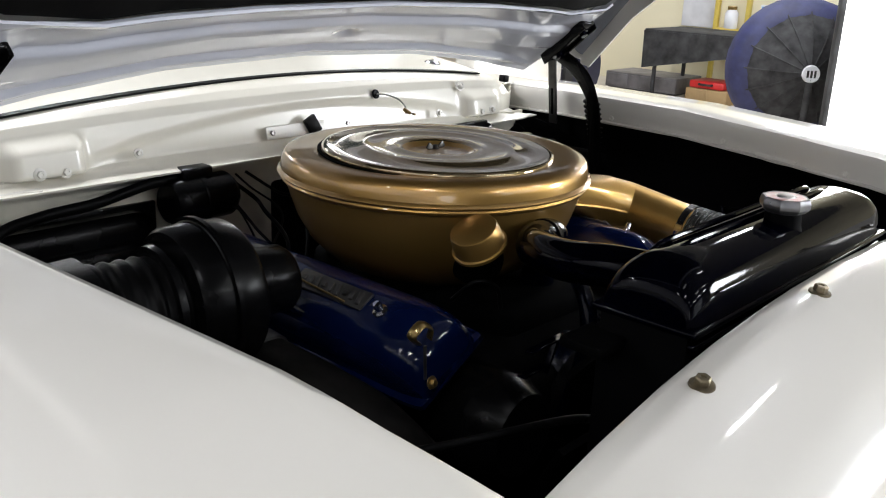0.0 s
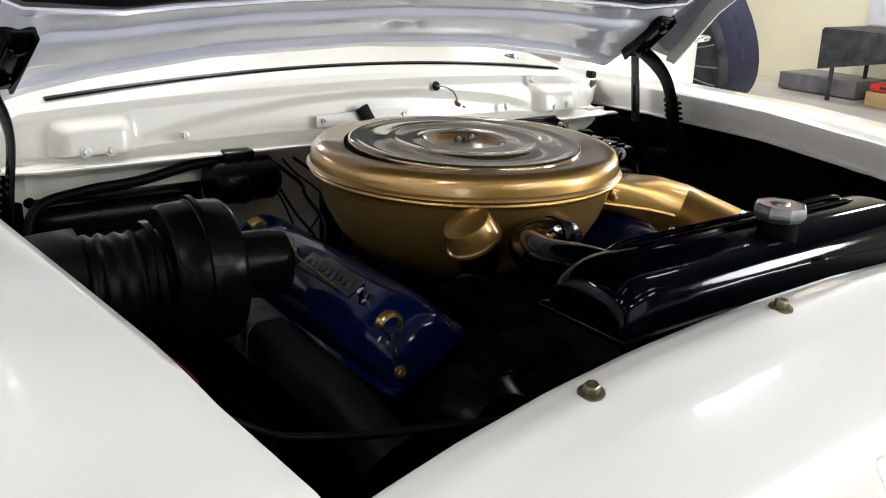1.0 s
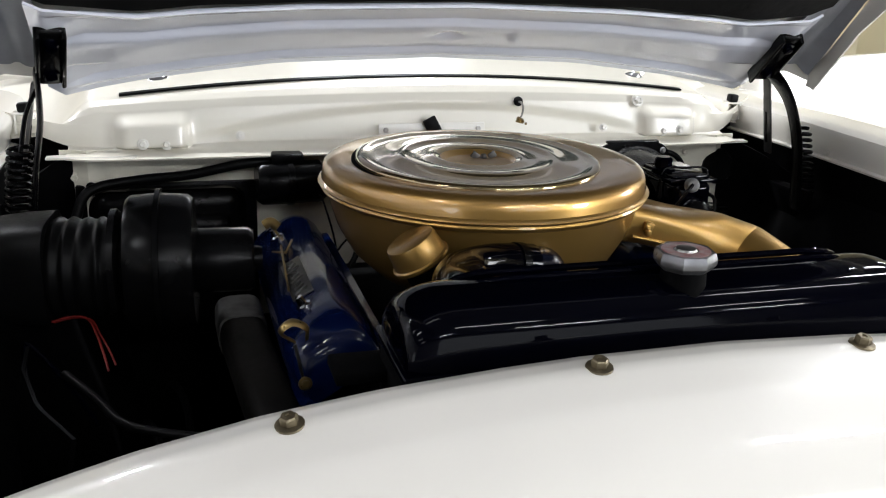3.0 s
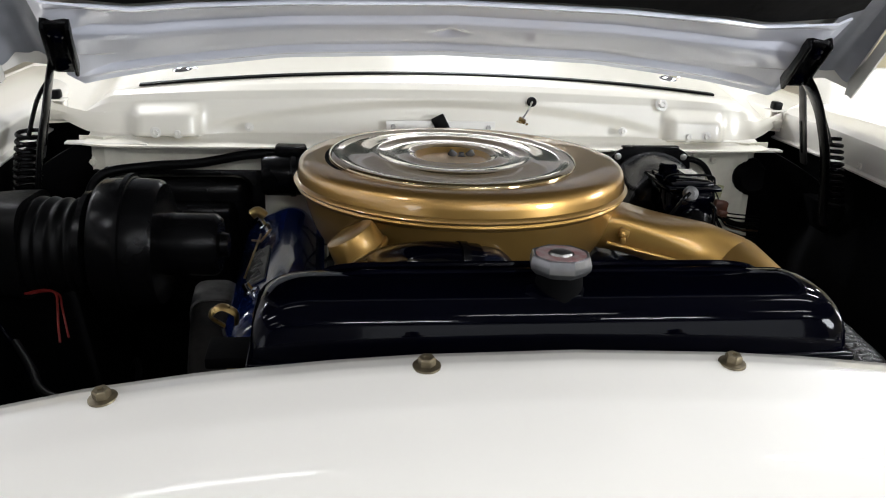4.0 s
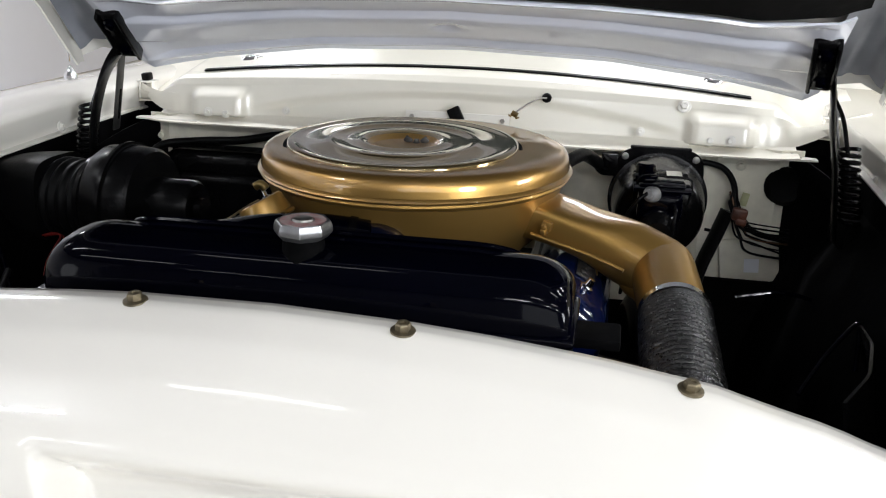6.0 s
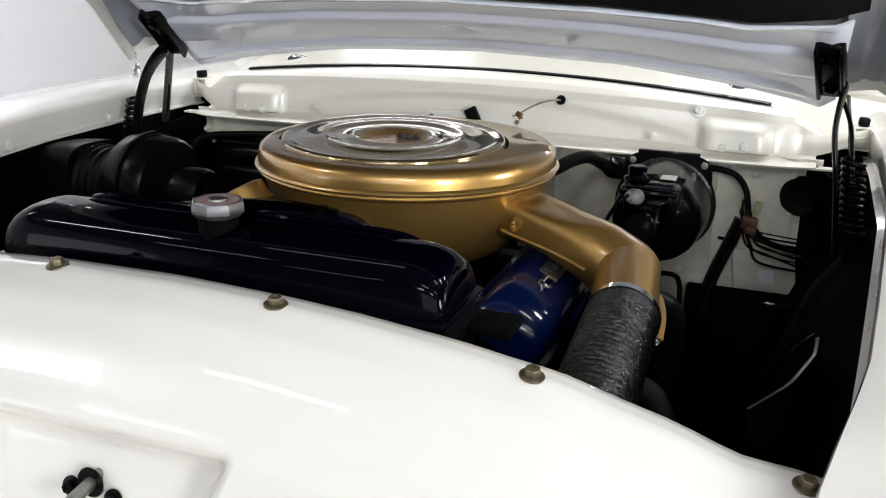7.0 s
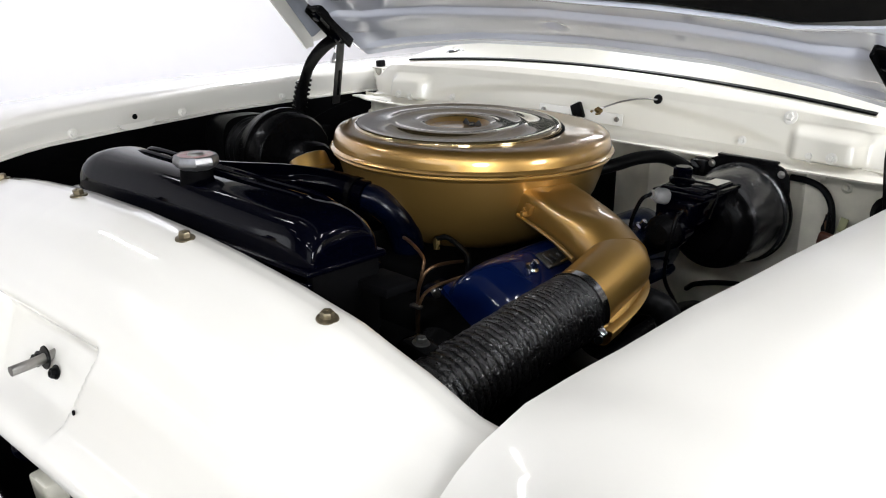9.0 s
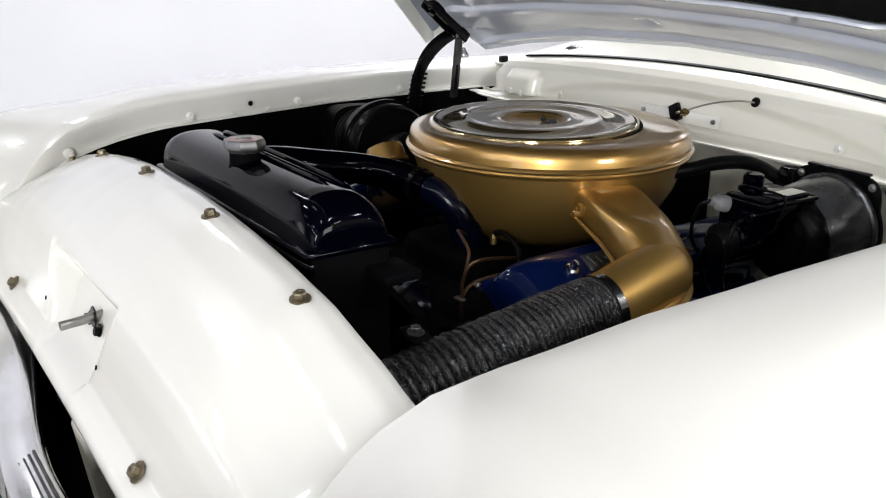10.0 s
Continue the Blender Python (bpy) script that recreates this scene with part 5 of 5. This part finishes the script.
# ================================================================ studio lamps and far furniture
def softbox(m, lit, label, size=1.0):
    t = thing("softbox", label, "softbox lamp", "studio softboxes")
    t.matrix_world = m
    prof = [(0.06, 0.0), (0.30, 0.10), (0.50, 0.26), (0.58, 0.42)]
    m = m @ Matrix.Scale(size, 4)
    t.matrix_world = m
    part("cone", lathe(prof + [(r - 0.006, z) for r, z in reversed(prof)], 16, None, True), CLOTH, t, "", 20)
    for k in range(16):
        a = 2 * math.pi * k / 16
        part("rib", tube([(r * math.cos(a), r * math.sin(a), z - 0.004) for r, z in prof], 0.006, 6, 4), GREYMETAL if lit == 2 else CLOTH, t)
    part("rim", lathe([(0.47, 0.24), (0.545, 0.27), (0.605, 0.36), (0.615, 0.52), (0.575, 0.53), (0.56, 0.40)], 32, None, True), NAVY if lit == 1 else DARKNAVY, t)
    if lit == 2:
        part("skirt", lathe([(0.50, 0.24), (0.535, 0.24), (0.612, 0.40), (0.58, 0.41)], 32, None, True), CLOTH, t)
    part("diffuser", lathe([(0, 0.45), (0.56, 0.43), (0.56, 0.44), (0, 0.46)], 32), GLOWWHITE, t)
    part("hub", lathe([(0, -0.03), (0.07, -0.03), (0.075, 0.0), (0.07, 0.02), (0, 0.02)], 28), PAPER, t)
    part("hub_print", join(*[box(0.018, 0.06, 0.002, pose(-0.03 + 0.03 * k, 0, -0.031), 0) for k in range(3)]), CLOTH, t)
    z = m.translation.z
    inv = m.inverted()
    st = tube([(m.translation.x, m.translation.y, z), (m.translation.x, m.translation.y, 0.12)], 0.018, 10, 0)
    legs = [tube([(m.translation.x, m.translation.y, 0.30), (m.translation.x + 0.4 * math.cos(a), m.translation.y + 0.4 * math.sin(a), 0.012)], 0.012, 8, 0) for a in (0.4, 2.5, 4.6)]
    bm = join(st, *legs)
    bmesh.ops.transform(bm, matrix=inv, verts=bm.verts)
    part("light_stand", bm, CLOTH, t)
    return t


softbox(look((3.67, 1.475, 0.68), (4.62, 2.175, 0.68)) @ pose(0, 0, 0, 180, 0, 0), 1, "round black studio softbox with navy rim on a stand", 0.595)
softbox(look((3.62, 3.44, 0.60), (4.47, 3.12, 0.98)) @ pose(0, 0, 0, 180, 0, 0), 2, "round black studio softbox with silver ribs on a stand", 0.80)


# bright white panel whose lit look is put in as a glow
def glow_panel(m, w, h):
    t = thing("glow_panel", "tall white rectangular panel made to glow, on a stand", "softbox lamp", "studio softboxes")
    t.matrix_world = m
    part("case", box(w + 0.06, 0.20, h + 0.06, pose(0, 0.12, 0), 0.03), CLOTH, t)
    part("glow_front", box(w, 0.02, h, pose(0, 0.01, 0), 0.006), GLOWWHITE, t)
    part("light_stand", box(0.03, 0.03, m.translation.z - 0.02, pose(0, 0.14, -(m.translation.z + 0.02) / 2), 0.004), CLOTH, t)
    return t


glow_panel(pose(3.49, 0.893, 0.85, 0, 0, -68), 0.75, 1.5)


def far_things():
    t = thing("bench", "low bench covered with a black cloth", "bench")
    part("cloth_top", join(box(0.70, 2.0, 0.03, pose(6.95, 3.15, 0.605), 0.01), sheet(lambda y, v: Vector((6.59 + 0.012 * math.sin(y * 23) * v, y, 0.605 - interp(y, [2.15, 3.35, 4.15], [0.16, 0.19, 0.34]) * v)), lin(2.15, 4.15, 60), [0, 0.3, 0.6, 1], 0.012)), CLOTH, t)
    for dx, dy in ((-0.28, -0.9), (-0.28, 0.9), (0.28, -0.9), (0.28, 0.9)):
        part("leg", box(0.03, 0.03, 0.59, pose(6.95 + dx, 3.15 + dy, 0.295), 0.004), CLOTH, t)
    c = thing("cabinet", "low grey metal cabinet on the floor", "cabinet")
    body = part("body", box(0.5, 0.78, 0.15, pose(7.15, 4.32, 0.085), 0.008), GREYMETAL, c)
    part("plinth", box(0.46, 0.74, 0.02, pose(7.16, 4.32, 0.01), 0.002), CLOTH, c)
    for k in range(3):
        part("drawer", box(0.012, 0.24, 0.11, pose(6.897, 4.06 + 0.26 * k, 0.088), 0.004), GREYMETAL, body)
    r = thing("tool_case", "red plastic tool case on the cardboard box", "tool case")
    rb = part("body", box(0.30, 0.34, 0.07, pose(6.85, 3.53, 0.165), 0.02), REDPLASTIC, r)
    part("handle", tube([(6.70, 3.47, 0.17), (6.67, 3.48, 0.17), (6.67, 3.58, 0.17), (6.70, 3.59, 0.17)], 0.010, 8, 5), CLOTH, rb)
    b = thing("cardboard_box", "brown cardboard box under the bench", "box")
    part("body", join(box(0.33, 0.40, 0.125, pose(6.86, 3.52, 0.0645), 0.004), box(0.335, 0.03, 0.127, pose(6.86, 3.52, 0.0645), 0.002)), CARD, b)
    s = thing("shelf_rack", "yellow shelf rack standing against the wall", "shelf")
    for y in (3.93, 3.613):
        part("post", box(0.05, 0.042, 1.9, pose(7.554, y, 0.95), 0.005), YELLOW, s)
    part("shelf", box(0.13, 0.284, 0.025, pose(7.546, 3.772, 0.609), 0.004), YELLOW, s)
    part("back_panel", box(0.02, 0.37, 1.17, pose(7.605, 4.141, 1.194), 0.004), PAPER, s)
    j = thing("jar", "pale jar with a gold lid on the yellow shelf", "jar")
    jb = part("body", lathe([(0, 0), (0.07, 0), (0.075, 0.02), (0.075, 0.17), (0.05, 0.21), (0, 0.21)], 24, pose(7.54, 3.772, 0.622) @ Matrix.Scale(0.835, 4)), PAPER, j)
    part("lid", lathe([(0, 0.21), (0.052, 0.21), (0.054, 0.245), (0.05, 0.25), (0, 0.25)], 24, pose(7.54, 3.772, 0.622) @ Matrix.Scale(0.835, 4)), BRASS, jb)
    p = thing("poster", "blue and white poster on the wall", "poster")
    ps = part("sheet", box(0.02, 0.30, 0.267, pose(7.613, 3.371, 0.726), 0.002), PAPER, p)
    part("print", box(0.004, 0.276, 0.20, pose(7.602, 3.371, 0.743), 0.0), SIGNBLUE, ps)
    part("print_bars", join(*[box(0.004, 0.20 - 0.04 * k, 0.018, pose(7.5985, 3.371, 0.793 - 0.042 * k), 0) for k in range(3)]), PAPER, ps)


far_things()
